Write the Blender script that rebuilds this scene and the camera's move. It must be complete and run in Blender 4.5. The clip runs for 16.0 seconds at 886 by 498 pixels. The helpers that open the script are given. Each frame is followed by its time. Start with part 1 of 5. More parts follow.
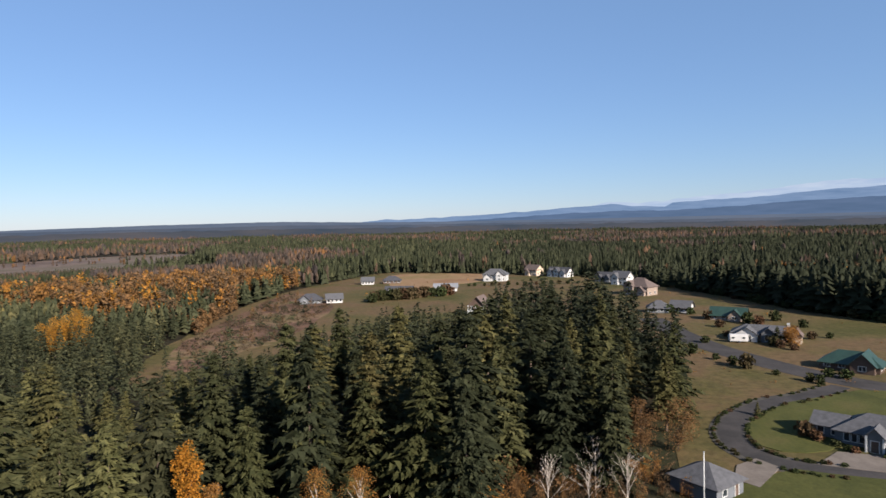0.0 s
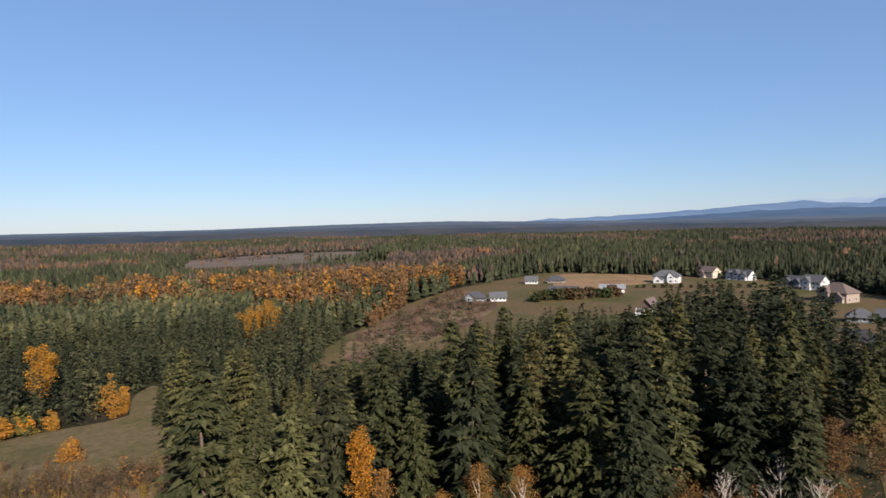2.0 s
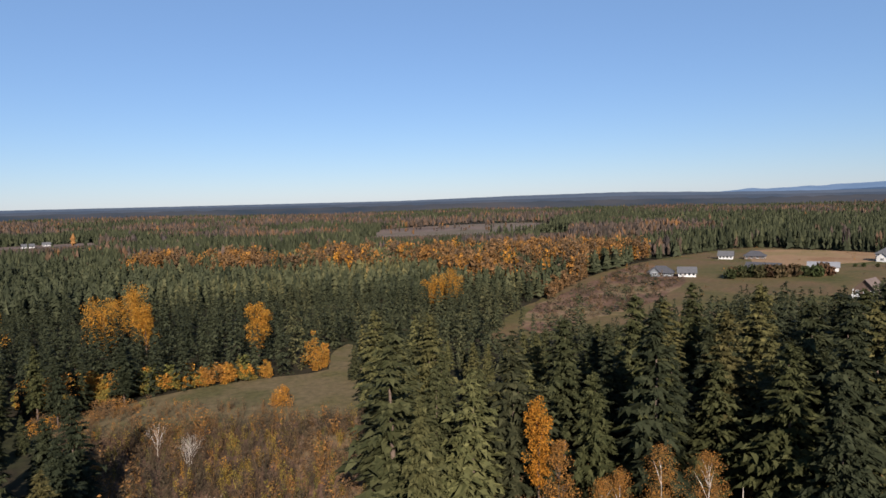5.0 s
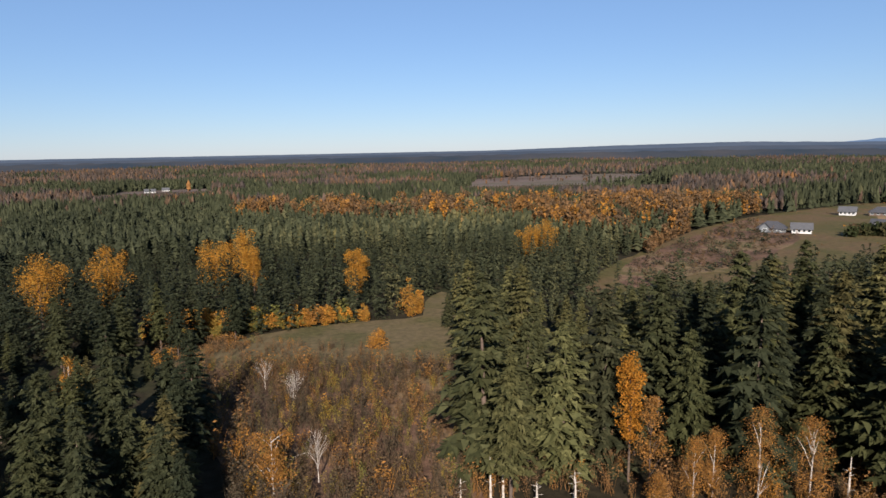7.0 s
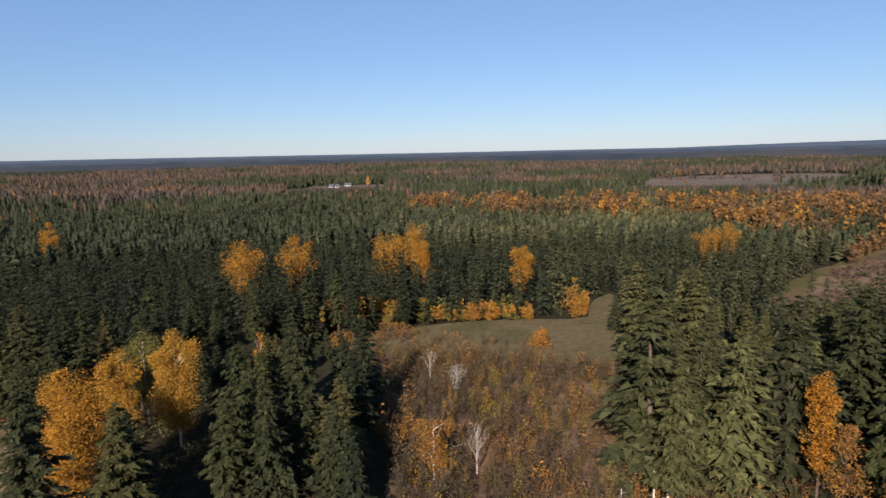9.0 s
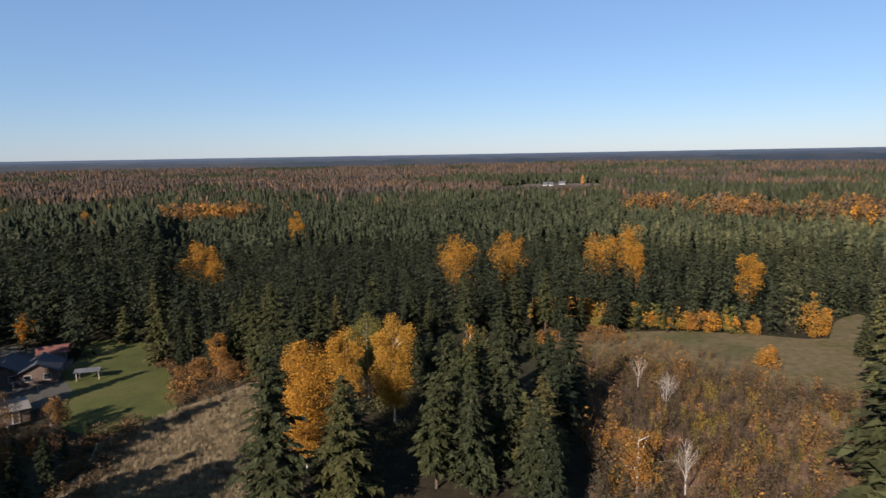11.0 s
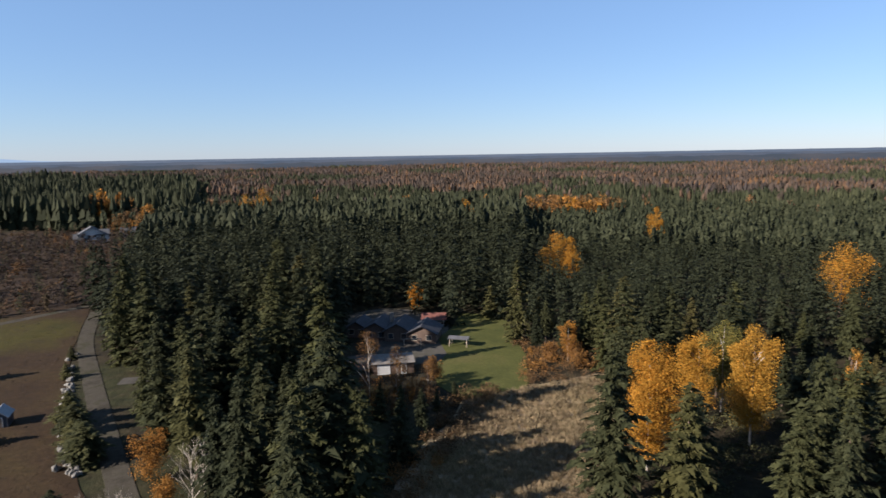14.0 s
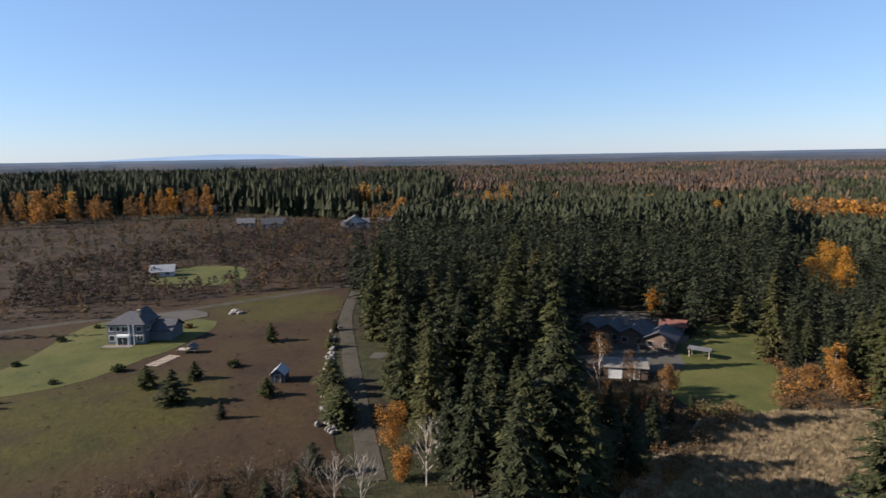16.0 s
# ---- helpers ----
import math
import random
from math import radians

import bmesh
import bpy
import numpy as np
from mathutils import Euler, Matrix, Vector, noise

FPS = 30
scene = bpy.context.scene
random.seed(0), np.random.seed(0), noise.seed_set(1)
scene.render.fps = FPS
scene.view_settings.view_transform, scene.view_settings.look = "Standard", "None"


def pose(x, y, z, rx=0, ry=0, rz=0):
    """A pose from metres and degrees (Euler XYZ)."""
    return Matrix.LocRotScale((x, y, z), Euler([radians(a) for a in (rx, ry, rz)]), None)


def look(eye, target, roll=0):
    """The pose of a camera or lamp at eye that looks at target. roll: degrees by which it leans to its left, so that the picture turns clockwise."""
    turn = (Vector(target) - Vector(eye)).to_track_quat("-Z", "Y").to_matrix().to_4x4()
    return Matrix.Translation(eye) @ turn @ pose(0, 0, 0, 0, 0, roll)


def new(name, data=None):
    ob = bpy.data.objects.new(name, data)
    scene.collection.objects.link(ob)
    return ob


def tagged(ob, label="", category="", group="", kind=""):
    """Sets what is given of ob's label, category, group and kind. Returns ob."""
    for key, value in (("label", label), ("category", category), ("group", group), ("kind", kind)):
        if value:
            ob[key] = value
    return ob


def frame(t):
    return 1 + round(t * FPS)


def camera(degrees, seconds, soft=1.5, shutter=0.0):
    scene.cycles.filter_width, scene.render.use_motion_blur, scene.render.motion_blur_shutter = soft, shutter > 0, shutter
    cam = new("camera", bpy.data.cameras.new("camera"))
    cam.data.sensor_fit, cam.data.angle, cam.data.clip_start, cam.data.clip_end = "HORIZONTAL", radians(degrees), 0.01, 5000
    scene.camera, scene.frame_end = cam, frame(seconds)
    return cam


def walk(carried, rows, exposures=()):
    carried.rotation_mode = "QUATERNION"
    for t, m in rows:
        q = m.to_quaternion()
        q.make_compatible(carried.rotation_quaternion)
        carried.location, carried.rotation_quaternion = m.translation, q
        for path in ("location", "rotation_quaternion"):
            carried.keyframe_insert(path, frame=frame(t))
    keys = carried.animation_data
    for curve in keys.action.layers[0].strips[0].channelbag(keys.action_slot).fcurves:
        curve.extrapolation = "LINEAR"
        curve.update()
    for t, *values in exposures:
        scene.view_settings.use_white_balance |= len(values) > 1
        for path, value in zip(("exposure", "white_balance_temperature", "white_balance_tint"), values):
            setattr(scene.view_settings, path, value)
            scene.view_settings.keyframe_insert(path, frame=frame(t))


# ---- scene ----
# ---- the camera and its path ----
# A drone hovers 45 m over the ground and turns to its left; +y is the middle of the sweep.
EYE = Vector((0, 0, 45.0))
cam = camera(68.94, 16.0, soft=1.5, shutter=0.3)
ROWS = [
    (0.0, 62.37, -2.3, -1.21),
    (0.5, 58.84, -2.24, -1.31),
    (1.0, 55.26, -2.19, -1.33),
    (1.5, 51.63, -2.12, -1.34),
    (2.0, 47.88, -2.06, -1.31),
    (2.5, 43.92, -1.98, -1.34),
    (3.0, 40.31, -1.93, -1.21),
    (3.5, 36.94, -1.87, -1.23),
    (4.0, 34.94, -1.86, -1.2),
    (4.2, 34.25, -1.95, -1.26),
    (6.3, 27.14, -8.52, -1.23),
    (6.5, 26.03, -8.52, -1.17),
    (7.0, 23.41, -8.5, -1.14),
    (7.5, 20.66, -8.5, -1.19),
    (8.0, 17.2, -8.49, -1.19),
    (8.5, 12.99, -8.45, -1.16),
    (9.0, 8.58, -8.42, -1.15),
    (9.2, 6.71, -8.47, -1.1),
    (11.3, -12.98, -8.2, -1.08),
    (11.5, -14.88, -8.26, -1.2),
    (12.0, -19.82, -8.25, -1.28),
    (12.5, -25.08, -8.2, -1.23),
    (13.0, -30.5, -8.19, -1.24),
    (13.5, -35.97, -8.18, -1.06),
    (14.0, -41.32, -8.21, -0.98),
    (14.5, -46.44, -8.16, -1.03),
    (15.0, -51.66, -8.14, -0.98),
    (15.5, -56.95, -8.13, -0.92),
    (16.0, -62.28, -8.14, -0.92),
]


def aim(az, pitch, roll):
    a, p = radians(az), radians(pitch)
    way = Vector((math.sin(a) * math.cos(p), math.cos(a) * math.cos(p), math.sin(p)))
    return look(EYE, EYE + way * 100, roll)


walk(cam, [(t, aim(az, pitch, roll)) for t, az, pitch, roll in ROWS], [(0, 1.27), (4, 1.15), (9, 1.14), (12.5, 1.33), (16, 1.54)])

# ---- sky, sun ----
SUN_AZ, SUN_EL = 203.0, 27.0
world = bpy.data.worlds.new("sky")
scene.world = world
world.use_nodes = True
wn, wl = world.node_tree.nodes, world.node_tree.links
sky = wn.new("ShaderNodeTexSky")
sky.sky_type, sky.sun_disc = "NISHITA", False
sky.sun_elevation, sky.sun_rotation = radians(SUN_EL), radians(SUN_AZ)
sky.air_density, sky.dust_density, sky.ozone_density = 1.0, 0.1, 5.0
cool = wn.new("ShaderNodeMix")
cool.data_type, cool.blend_type = "RGBA", "MULTIPLY"
cool.inputs[0].default_value, cool.inputs[7].default_value = 1.0, (1.04, 1.0, 1.11, 1)
wl.new(sky.outputs[0], cool.inputs[6])
even = wn.new("ShaderNodeMix")  # thin haze evens the sky out
even.data_type = "RGBA"
even.inputs[0].default_value, even.inputs[7].default_value = 0.36, (2.75, 4.7, 7.7, 1)
wl.new(cool.outputs[2], even.inputs[6])
wl.new(even.outputs[2], wn["Background"].inputs[0])
wn["Background"].inputs[1].default_value = 0.0467
sun = new("sun", bpy.data.lights.new("sun", "SUN"))
sun.data.energy, sun.data.angle, sun.data.color = 5.0, radians(0.53), (1.0, 0.905, 0.83)
sa, se = radians(SUN_AZ), radians(SUN_EL)
SUNWAY = Vector((math.sin(sa) * math.cos(se), math.cos(sa) * math.cos(se), math.sin(se)))
sun.matrix_world = look(SUNWAY * 200, (0, 0, 0))


# ---- materials ----
def material(name, rough=0.8, metal=0.0, spec=0.3):
    m = bpy.data.materials.new(name)
    m.use_nodes = True
    b = m.node_tree.nodes["Principled BSDF"]
    b.inputs["Roughness"].default_value = rough
    b.inputs["Metallic"].default_value = metal
    b.inputs["Specular IOR Level"].default_value = spec
    return m, m.node_tree.nodes, m.node_tree.links, b


def ramp(nodes, links, fac, stops):
    r = nodes.new("ShaderNodeValToRGB")
    e = r.color_ramp.elements
    e[0].position, e[0].color = stops[0][0], (*stops[0][1], 1)
    e[1].position, e[1].color = stops[-1][0], (*stops[-1][1], 1)
    for p, c in stops[1:-1]:
        k = e.new(p)
        k.color = (*c, 1)
    links.new(fac, r.inputs[0])
    return r.outputs[0]


def noise_tex(nodes, links, coord, scale, detail=4, rough=0.6, stretch=None):
    n = nodes.new("ShaderNodeTexNoise")
    n.inputs["Scale"].default_value, n.inputs["Detail"].default_value, n.inputs["Roughness"].default_value = scale, detail, rough
    if stretch:
        mp = nodes.new("ShaderNodeMapping")
        mp.inputs["Scale"].default_value = stretch
        links.new(coord, mp.inputs[0])
        coord = mp.outputs[0]
    links.new(coord, n.inputs["Vector"])
    return n.outputs["Fac"]


def mix(nodes, links, fac, a, b, mode="MIX"):
    x = nodes.new("ShaderNodeMix")
    x.data_type, x.blend_type = "RGBA", mode
    for k, v in ((0, fac), (6, a), (7, b)):
        if isinstance(v, (int, float)):
            x.inputs[k].default_value = v
        elif isinstance(v, tuple):
            x.inputs[k].default_value = (*v, 1)
        else:
            links.new(v, x.inputs[k])
    return x.outputs[2]


def bump(nodes, links, b, height, strength, dist):
    u = nodes.new("ShaderNodeBump")
    u.inputs["Strength"].default_value, u.inputs["Distance"].default_value = strength, dist
    links.new(height, u.inputs["Height"])
    links.new(u.outputs[0], b.inputs["Normal"])


def land(name, big, fine, big_scale, fine_scale, amount=0.5, relief=0.3, rough=0.95):
    """Ground cover: a ramp over broad patches, multiplied by fine grain, with relief."""
    m, n, l, b = material(name, rough, 0, 0.1)
    co = n.new("ShaderNodeNewGeometry").outputs["Position"]
    f1 = noise_tex(n, l, co, big_scale, 6, 0.65)
    f2 = noise_tex(n, l, co, fine_scale, 6, 0.7)
    c = ramp(n, l, f1, [(0.5 + (p - 0.5) * 0.6, v) for p, v in big])
    g = ramp(n, l, f2, [(0.5 + (p - 0.5) * 0.7, v) for p, v in fine])
    l.new(mix(n, l, amount, c, g, "MULTIPLY"), b.inputs["Base Color"])
    bump(n, l, b, f2, 0.8, relief)
    return m


def plain(name, color, rough=0.7, metal=0.0, grain=3.0, spread=0.25, spec=0.3, relief=0.0):
    """Painted or built surface with stains at two scales."""
    m, n, l, b = material(name, rough, metal, spec)
    co = n.new("ShaderNodeTexCoord").outputs["Object"]
    f1 = noise_tex(n, l, co, grain, 5, 0.6)
    f2 = noise_tex(n, l, co, grain * 9, 3, 0.6)
    dark = tuple(v * (1 - spread) for v in color)
    light = tuple(min(1, v * (1 + spread)) for v in color)
    c = ramp(n, l, f1, [(0.3, dark), (0.7, light)])
    c2 = ramp(n, l, f2, [(0.3, (0.8, 0.8, 0.8)), (0.7, (1, 1, 1))])
    l.new(mix(n, l, 0.6, c, c2, "MULTIPLY"), b.inputs["Base Color"])
    if relief:
        bump(n, l, b, f2, 0.5, relief)
    return m


def leaf(name, stops, through_light=0.25, rough=0.75, source="tint"):
    """Foliage: the hue runs over a ramp by tree, and a little by spray."""
    m, n, l, b = material(name, rough, 0, 0.06)
    geo = n.new("ShaderNodeNewGeometry")
    if source == "tint":
        at = n.new("ShaderNodeAttribute")
        at.attribute_name = "tint"
        who = at.outputs["Fac"]
    else:
        who = n.new("ShaderNodeObjectInfo").outputs["Random"]
    c = ramp(n, l, who, stops)
    isl = ramp(n, l, geo.outputs["Random Per Island"], [(0.0, (0.55, 0.58, 0.5)), (1.0, (1.25, 1.2, 1.1))])
    f = noise_tex(n, l, geo.outputs["Position"], 0.9, 3, 0.6)
    v = ramp(n, l, f, [(0.3, (0.7, 0.72, 0.7)), (0.7, (1.15, 1.12, 1.05))])
    c = mix(n, l, 1.0, mix(n, l, 1.0, c, isl, "MULTIPLY"), v, "MULTIPLY")
    l.new(c, b.inputs["Base Color"])
    t = n.new("ShaderNodeBsdfTranslucent")
    l.new(c, t.inputs[0])
    ms = n.new("ShaderNodeMixShader")
    ms.inputs[0].default_value = through_light
    l.new(b.outputs[0], ms.inputs[1])
    l.new(t.outputs[0], ms.inputs[2])
    l.new(ms.outputs[0], n["Material Output"].inputs[0])
    return m


M_GROUND = land("forest_floor", [(0.3, (0.017, 0.016, 0.008)), (0.5, (0.028, 0.022, 0.013)), (0.62, (0.024, 0.026, 0.011)), (0.75, (0.041, 0.028, 0.017))],
                [(0.3, (0.45, 0.45, 0.45)), (0.7, (1.2, 1.15, 1.1))], 0.012, 0.35, 0.8, 0.5)


def pasture_grass():
    """Grazed turf: brown, greener in its damp hollows."""
    m, n, l, b = material("grazed_turf", 0.95, 0, 0.1)
    co = n.new("ShaderNodeNewGeometry").outputs["Position"]
    brown = ramp(n, l, noise_tex(n, l, co, 0.05, 6, 0.65), [(0.35, (0.038, 0.026, 0.011)), (0.5, (0.033, 0.0205, 0.0105)), (0.65, (0.024, 0.0145, 0.0085))])
    green = ramp(n, l, noise_tex(n, l, co, 0.07, 6, 0.65), [(0.35, (0.027, 0.026, 0.006)), (0.5, (0.042, 0.036, 0.008)), (0.65, (0.033, 0.025, 0.009))])
    damp = None
    for centre, reach in (((-128, -6, 0), 38.0), ((-196, 46, 0), 34.0), ((-160, -24, 0), 34.0)):
        v = n.new("ShaderNodeVectorMath")
        v.operation = "DISTANCE"
        v.inputs[1].default_value = centre
        l.new(co, v.inputs[0])
        q = n.new("ShaderNodeMapRange")
        q.inputs[1].default_value, q.inputs[2].default_value, q.inputs[3].default_value, q.inputs[4].default_value = reach * 0.4, reach, 0.34, -0.3
        l.new(v.outputs["Value"], q.inputs[0])
        if damp is None:
            damp = q.outputs[0]
        else:
            k = n.new("ShaderNodeMath")
            k.operation = "MAXIMUM"
            l.new(damp, k.inputs[0])
            l.new(q.outputs[0], k.inputs[1])
            damp = k.outputs[0]
    k = n.new("ShaderNodeMath")
    k.operation = "ADD"
    l.new(damp, k.inputs[0])
    l.new(noise_tex(n, l, co, 0.06, 6, 0.7, (0.6, 1.4, 1)), k.inputs[1])
    where = ramp(n, l, k.outputs[0], [(0.50, (0, 0, 0)), (0.85, (1, 1, 1))])
    fine = noise_tex(n, l, co, 0.7, 6, 0.75)
    grain = ramp(n, l, fine, [(0.3, (0.5, 0.5, 0.47)), (0.7, (1.2, 1.17, 1.1))])
    l.new(mix(n, l, 0.85, mix(n, l, where, brown, green), grain, "MULTIPLY"), b.inputs["Base Color"])
    bump(n, l, b, fine, 0.8, 0.25)
    return m


M_FIELD = pasture_grass()
M_STUBBLE = land("pale_stubble", [(0.3, (0.085, 0.062, 0.050)), (0.5, (0.125, 0.092, 0.075)), (0.7, (0.090, 0.075, 0.05))],
                 [(0.3, (0.7, 0.7, 0.7)), (0.7, (1.1, 1.1, 1.1))], 0.006, 0.1, 0.8, 0.1)
M_MEADOW = land("tan_meadow", [(0.3, (0.07, 0.062, 0.028)), (0.5, (0.105, 0.08, 0.045)), (0.7, (0.08, 0.068, 0.03))],
                [(0.3, (0.6, 0.6, 0.55)), (0.7, (1.15, 1.12, 1.05))], 0.04, 0.6, 0.8, 0.25)
# brownish gravel, darkened: tree shade over the lane is put into its colour
M_LANE = land("shade_darkened_lane", [(0.3, (0.030, 0.026, 0.019)), (0.5, (0.050, 0.043, 0.033)), (0.7, (0.032, 0.030, 0.017))],
              [(0.3, (0.65, 0.65, 0.65)), (0.7, (1.1, 1.1, 1.1))], 0.15, 3.0, 0.8, 0.04)
M_HILL = land("hill_grass", [(0.28, (0.053, 0.051, 0.017)), (0.45, (0.081, 0.064, 0.027)), (0.6, (0.101, 0.066, 0.036)), (0.75, (0.063, 0.055, 0.023))],
              [(0.3, (0.6, 0.6, 0.55)), (0.7, (1.15, 1.12, 1.05))], 0.016, 0.4, 0.8, 0.25)
M_LAWN = land("mown_lawn", [(0.3, (0.040, 0.044, 0.013)), (0.55, (0.057, 0.058, 0.017)), (0.72, (0.068, 0.062, 0.021))],
              [(0.3, (0.7, 0.72, 0.7)), (0.7, (1.1, 1.1, 1.05))], 0.06, 1.5, 0.7, 0.06)
M_STRAW = land("straw_grass", [(0.3, (0.153, 0.113, 0.077)), (0.5, (0.225, 0.171, 0.117)), (0.7, (0.171, 0.135, 0.081))],
               [(0.3, (0.5, 0.5, 0.5)), (0.7, (1.2, 1.18, 1.1))], 0.09, 1.2, 0.8, 0.4)
M_TAN = land("bare_tan_field", [(0.3, (0.161, 0.091, 0.048)), (0.5, (0.203, 0.128, 0.070)), (0.7, (0.150, 0.107, 0.048))],
             [(0.3, (0.75, 0.75, 0.75)), (0.7, (1.1, 1.1, 1.1))], 0.02, 0.3, 0.7, 0.1)
M_BRUSH = land("brush_soil", [(0.3, (0.017, 0.010, 0.006)), (0.5, (0.028, 0.018, 0.010)), (0.62, (0.038, 0.024, 0.015)), (0.75, (0.017, 0.014, 0.006))],
               [(0.3, (0.45, 0.45, 0.45)), (0.7, (1.2, 1.15, 1.15))], 0.03, 0.4, 0.85, 0.5)
M_SLOPE = land("brown_slope_soil", [(0.3, (0.076, 0.048, 0.029)), (0.5, (0.128, 0.074, 0.049)), (0.62, (0.153, 0.106, 0.059)), (0.75, (0.086, 0.071, 0.029))],
               [(0.3, (0.5, 0.5, 0.5)), (0.7, (1.15, 1.12, 1.1))], 0.03, 0.4, 0.85, 0.5)
M_ASPHALT = land("worn_asphalt", [(0.3, (0.032, 0.030, 0.029)), (0.7, (0.050, 0.045, 0.043))],
                 [(0.3, (0.8, 0.8, 0.8)), (0.7, (1.1, 1.1, 1.1))], 0.15, 3.0, 0.7, 0.02)
M_GRAVEL = land("pale_gravel", [(0.3, (0.044, 0.040, 0.035)), (0.5, (0.065, 0.059, 0.050)), (0.7, (0.046, 0.042, 0.031))],
                [(0.3, (0.7, 0.7, 0.7)), (0.7, (1.1, 1.1, 1.1))], 0.12, 4.0, 0.8, 0.04)
M_CONCRETE = land("concrete_apron", [(0.3, (0.107, 0.090, 0.076)), (0.7, (0.148, 0.126, 0.107))],
                  [(0.3, (0.85, 0.85, 0.85)), (0.7, (1.05, 1.05, 1.05))], 0.2, 2.5, 0.7, 0.01)
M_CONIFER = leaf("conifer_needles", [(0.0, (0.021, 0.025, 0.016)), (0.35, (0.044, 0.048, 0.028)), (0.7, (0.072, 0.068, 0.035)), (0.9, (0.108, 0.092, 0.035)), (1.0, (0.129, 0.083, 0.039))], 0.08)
M_CONIFER_ONE = leaf("fir_needles", [(0.0, (0.032, 0.033, 0.019)), (0.45, (0.050, 0.052, 0.025)), (0.85, (0.076, 0.069, 0.030)), (1.0, (0.079, 0.079, 0.036))], 0.08, source="object")
# darker green needles, with the deep shade of dense stands put into their colour
M_SHADE_TONED = leaf("shade_toned_needles", [(0.0, (0.019, 0.023, 0.014)), (0.5, (0.030, 0.033, 0.018)), (0.9, (0.041, 0.043, 0.019)), (1.0, (0.058, 0.050, 0.022))], 0.06, source="object")
M_GOLD = leaf("golden_leaves", [(0.0, (0.323, 0.128, 0.021)), (0.5, (0.357, 0.174, 0.030)), (1.0, (0.340, 0.204, 0.047))], 0.3)
M_AUTUMN = leaf("autumn_leaves", [(0.0, (0.074, 0.057, 0.041)), (0.25, (0.123, 0.078, 0.049)), (0.5, (0.180, 0.098, 0.045)), (0.72, (0.295, 0.139, 0.037)), (0.86, (0.410, 0.189, 0.033)), (0.92, (0.246, 0.164, 0.041)), (1.0, (0.115, 0.115, 0.041))], 0.3)
M_FARWOOD = leaf("far_bare_woods", [(0.0, (0.041, 0.035, 0.038)), (0.4, (0.063, 0.048, 0.044)), (0.7, (0.094, 0.058, 0.041)), (1.0, (0.170, 0.085, 0.034))], 0.15)
M_BARK = plain("bark", (0.09, 0.065, 0.05), 0.9, 0, 2.0, 0.4, 0.1, 0.05)
M_GREY_BARK = plain("grey_bark", (0.16, 0.135, 0.11), 0.9, 0, 1.5, 0.35, 0.1, 0.02)
M_PALE_BARK = plain("pale_bark", (0.38, 0.33, 0.28), 0.9, 0, 1.5, 0.35, 0.1, 0.02)

# ---- mesh helpers ----
rng = np.random.default_rng(7)


def np_mesh(name, verts, tris, mat, tint=None, smooth=False):
    """A triangle mesh from arrays; tint: one value a vertex."""
    me = bpy.data.meshes.new(name)
    verts, tris = np.asarray(verts, np.float32), np.asarray(tris, np.int32)
    me.vertices.add(len(verts))
    me.vertices.foreach_set("co", verts.ravel())
    me.loops.add(len(tris) * 3)
    me.loops.foreach_set("vertex_index", tris.ravel())
    me.polygons.add(len(tris))
    me.polygons.foreach_set("loop_start", np.arange(0, len(tris) * 3, 3, dtype=np.int32))
    if tint is not None:
        me.attributes.new("tint", "FLOAT", "POINT").data.foreach_set("value", np.asarray(tint, np.float32))
    me.update(calc_edges=True)
    me.polygons.foreach_set("use_smooth", np.full(len(tris), smooth))
    me.materials.append(mat)
    return me


def thing(name, label, category, group="", kind="", at=None):
    ob = new(name)
    ob.empty_display_size = 0.5
    if at is not None:
        ob.matrix_basis = at
    return tagged(ob, label, category, group, kind)


def part(name, bm, mat, parent, label=""):
    """Links a bmesh or a mesh as one mesh object under a thing or a part."""
    if isinstance(bm, bmesh.types.BMesh):
        me = bpy.data.meshes.new(name)
        bmesh.ops.recalc_face_normals(bm, faces=bm.faces)
        bm.to_mesh(me)
        bm.free()
        me.materials.append(mat)
    else:
        me = bm
    ob = new(name, me)
    ob.parent = parent
    return tagged(ob, label)


def inside(poly, x, y):
    """Which of the points lie in the polygon."""
    p = np.asarray(poly, float)
    hit = np.zeros(np.shape(x), bool)
    for (x0, y0), (x1, y1) in zip(p, np.roll(p, -1, 0)):
        if y0 != y1:
            hit ^= ((y0 > y) != (y1 > y)) & (x < (x1 - x0) * (y - y0) / (y1 - y0) + x0)
    return hit


def waves(x, y, scale, seed, octaves=3):
    """Smooth pseudo-noise of about -1 to 1 for arrays of places."""
    r = np.random.default_rng(seed)
    out, amp = np.zeros(np.shape(x)), 1.0
    for k in range(octaves):
        part_sum = np.zeros(np.shape(x))
        for j in range(5):
            a, ph = r.uniform(0, 2 * np.pi, 2)
            f = 2 * np.pi / (scale / 2 ** k) * r.uniform(0.6, 1.4)
            part_sum += np.sin((x * np.cos(a) + y * np.sin(a)) * f + ph)
        out += amp * part_sum / 3.2
        amp *= 0.55
    return out / 1.7


# ---- the ground: flat close by, rising to a low plateau at the skyline ----
def ground_z(x, y):
    d = np.hypot(x, y)
    az = np.degrees(np.arctan2(x, y))
    s = np.clip((d - 900) / 3900, 0, 1)
    s = s * s * (3 - 2 * s)
    z = 20 * s + 5 * waves(x, y, 1400, 3) * np.clip((d - 800) / 1500, 0, 1)
    z += 34 * np.exp(-((az - 45) / 13) ** 2) * np.clip((d - 2600) / 2000, 0, 1)
    z += 9 * np.exp(-((az + 90) / 24) ** 2) * np.clip((d - 570) / 130, 0, 1) * np.clip((1500 - d) / 400, 0, 1)
    return z


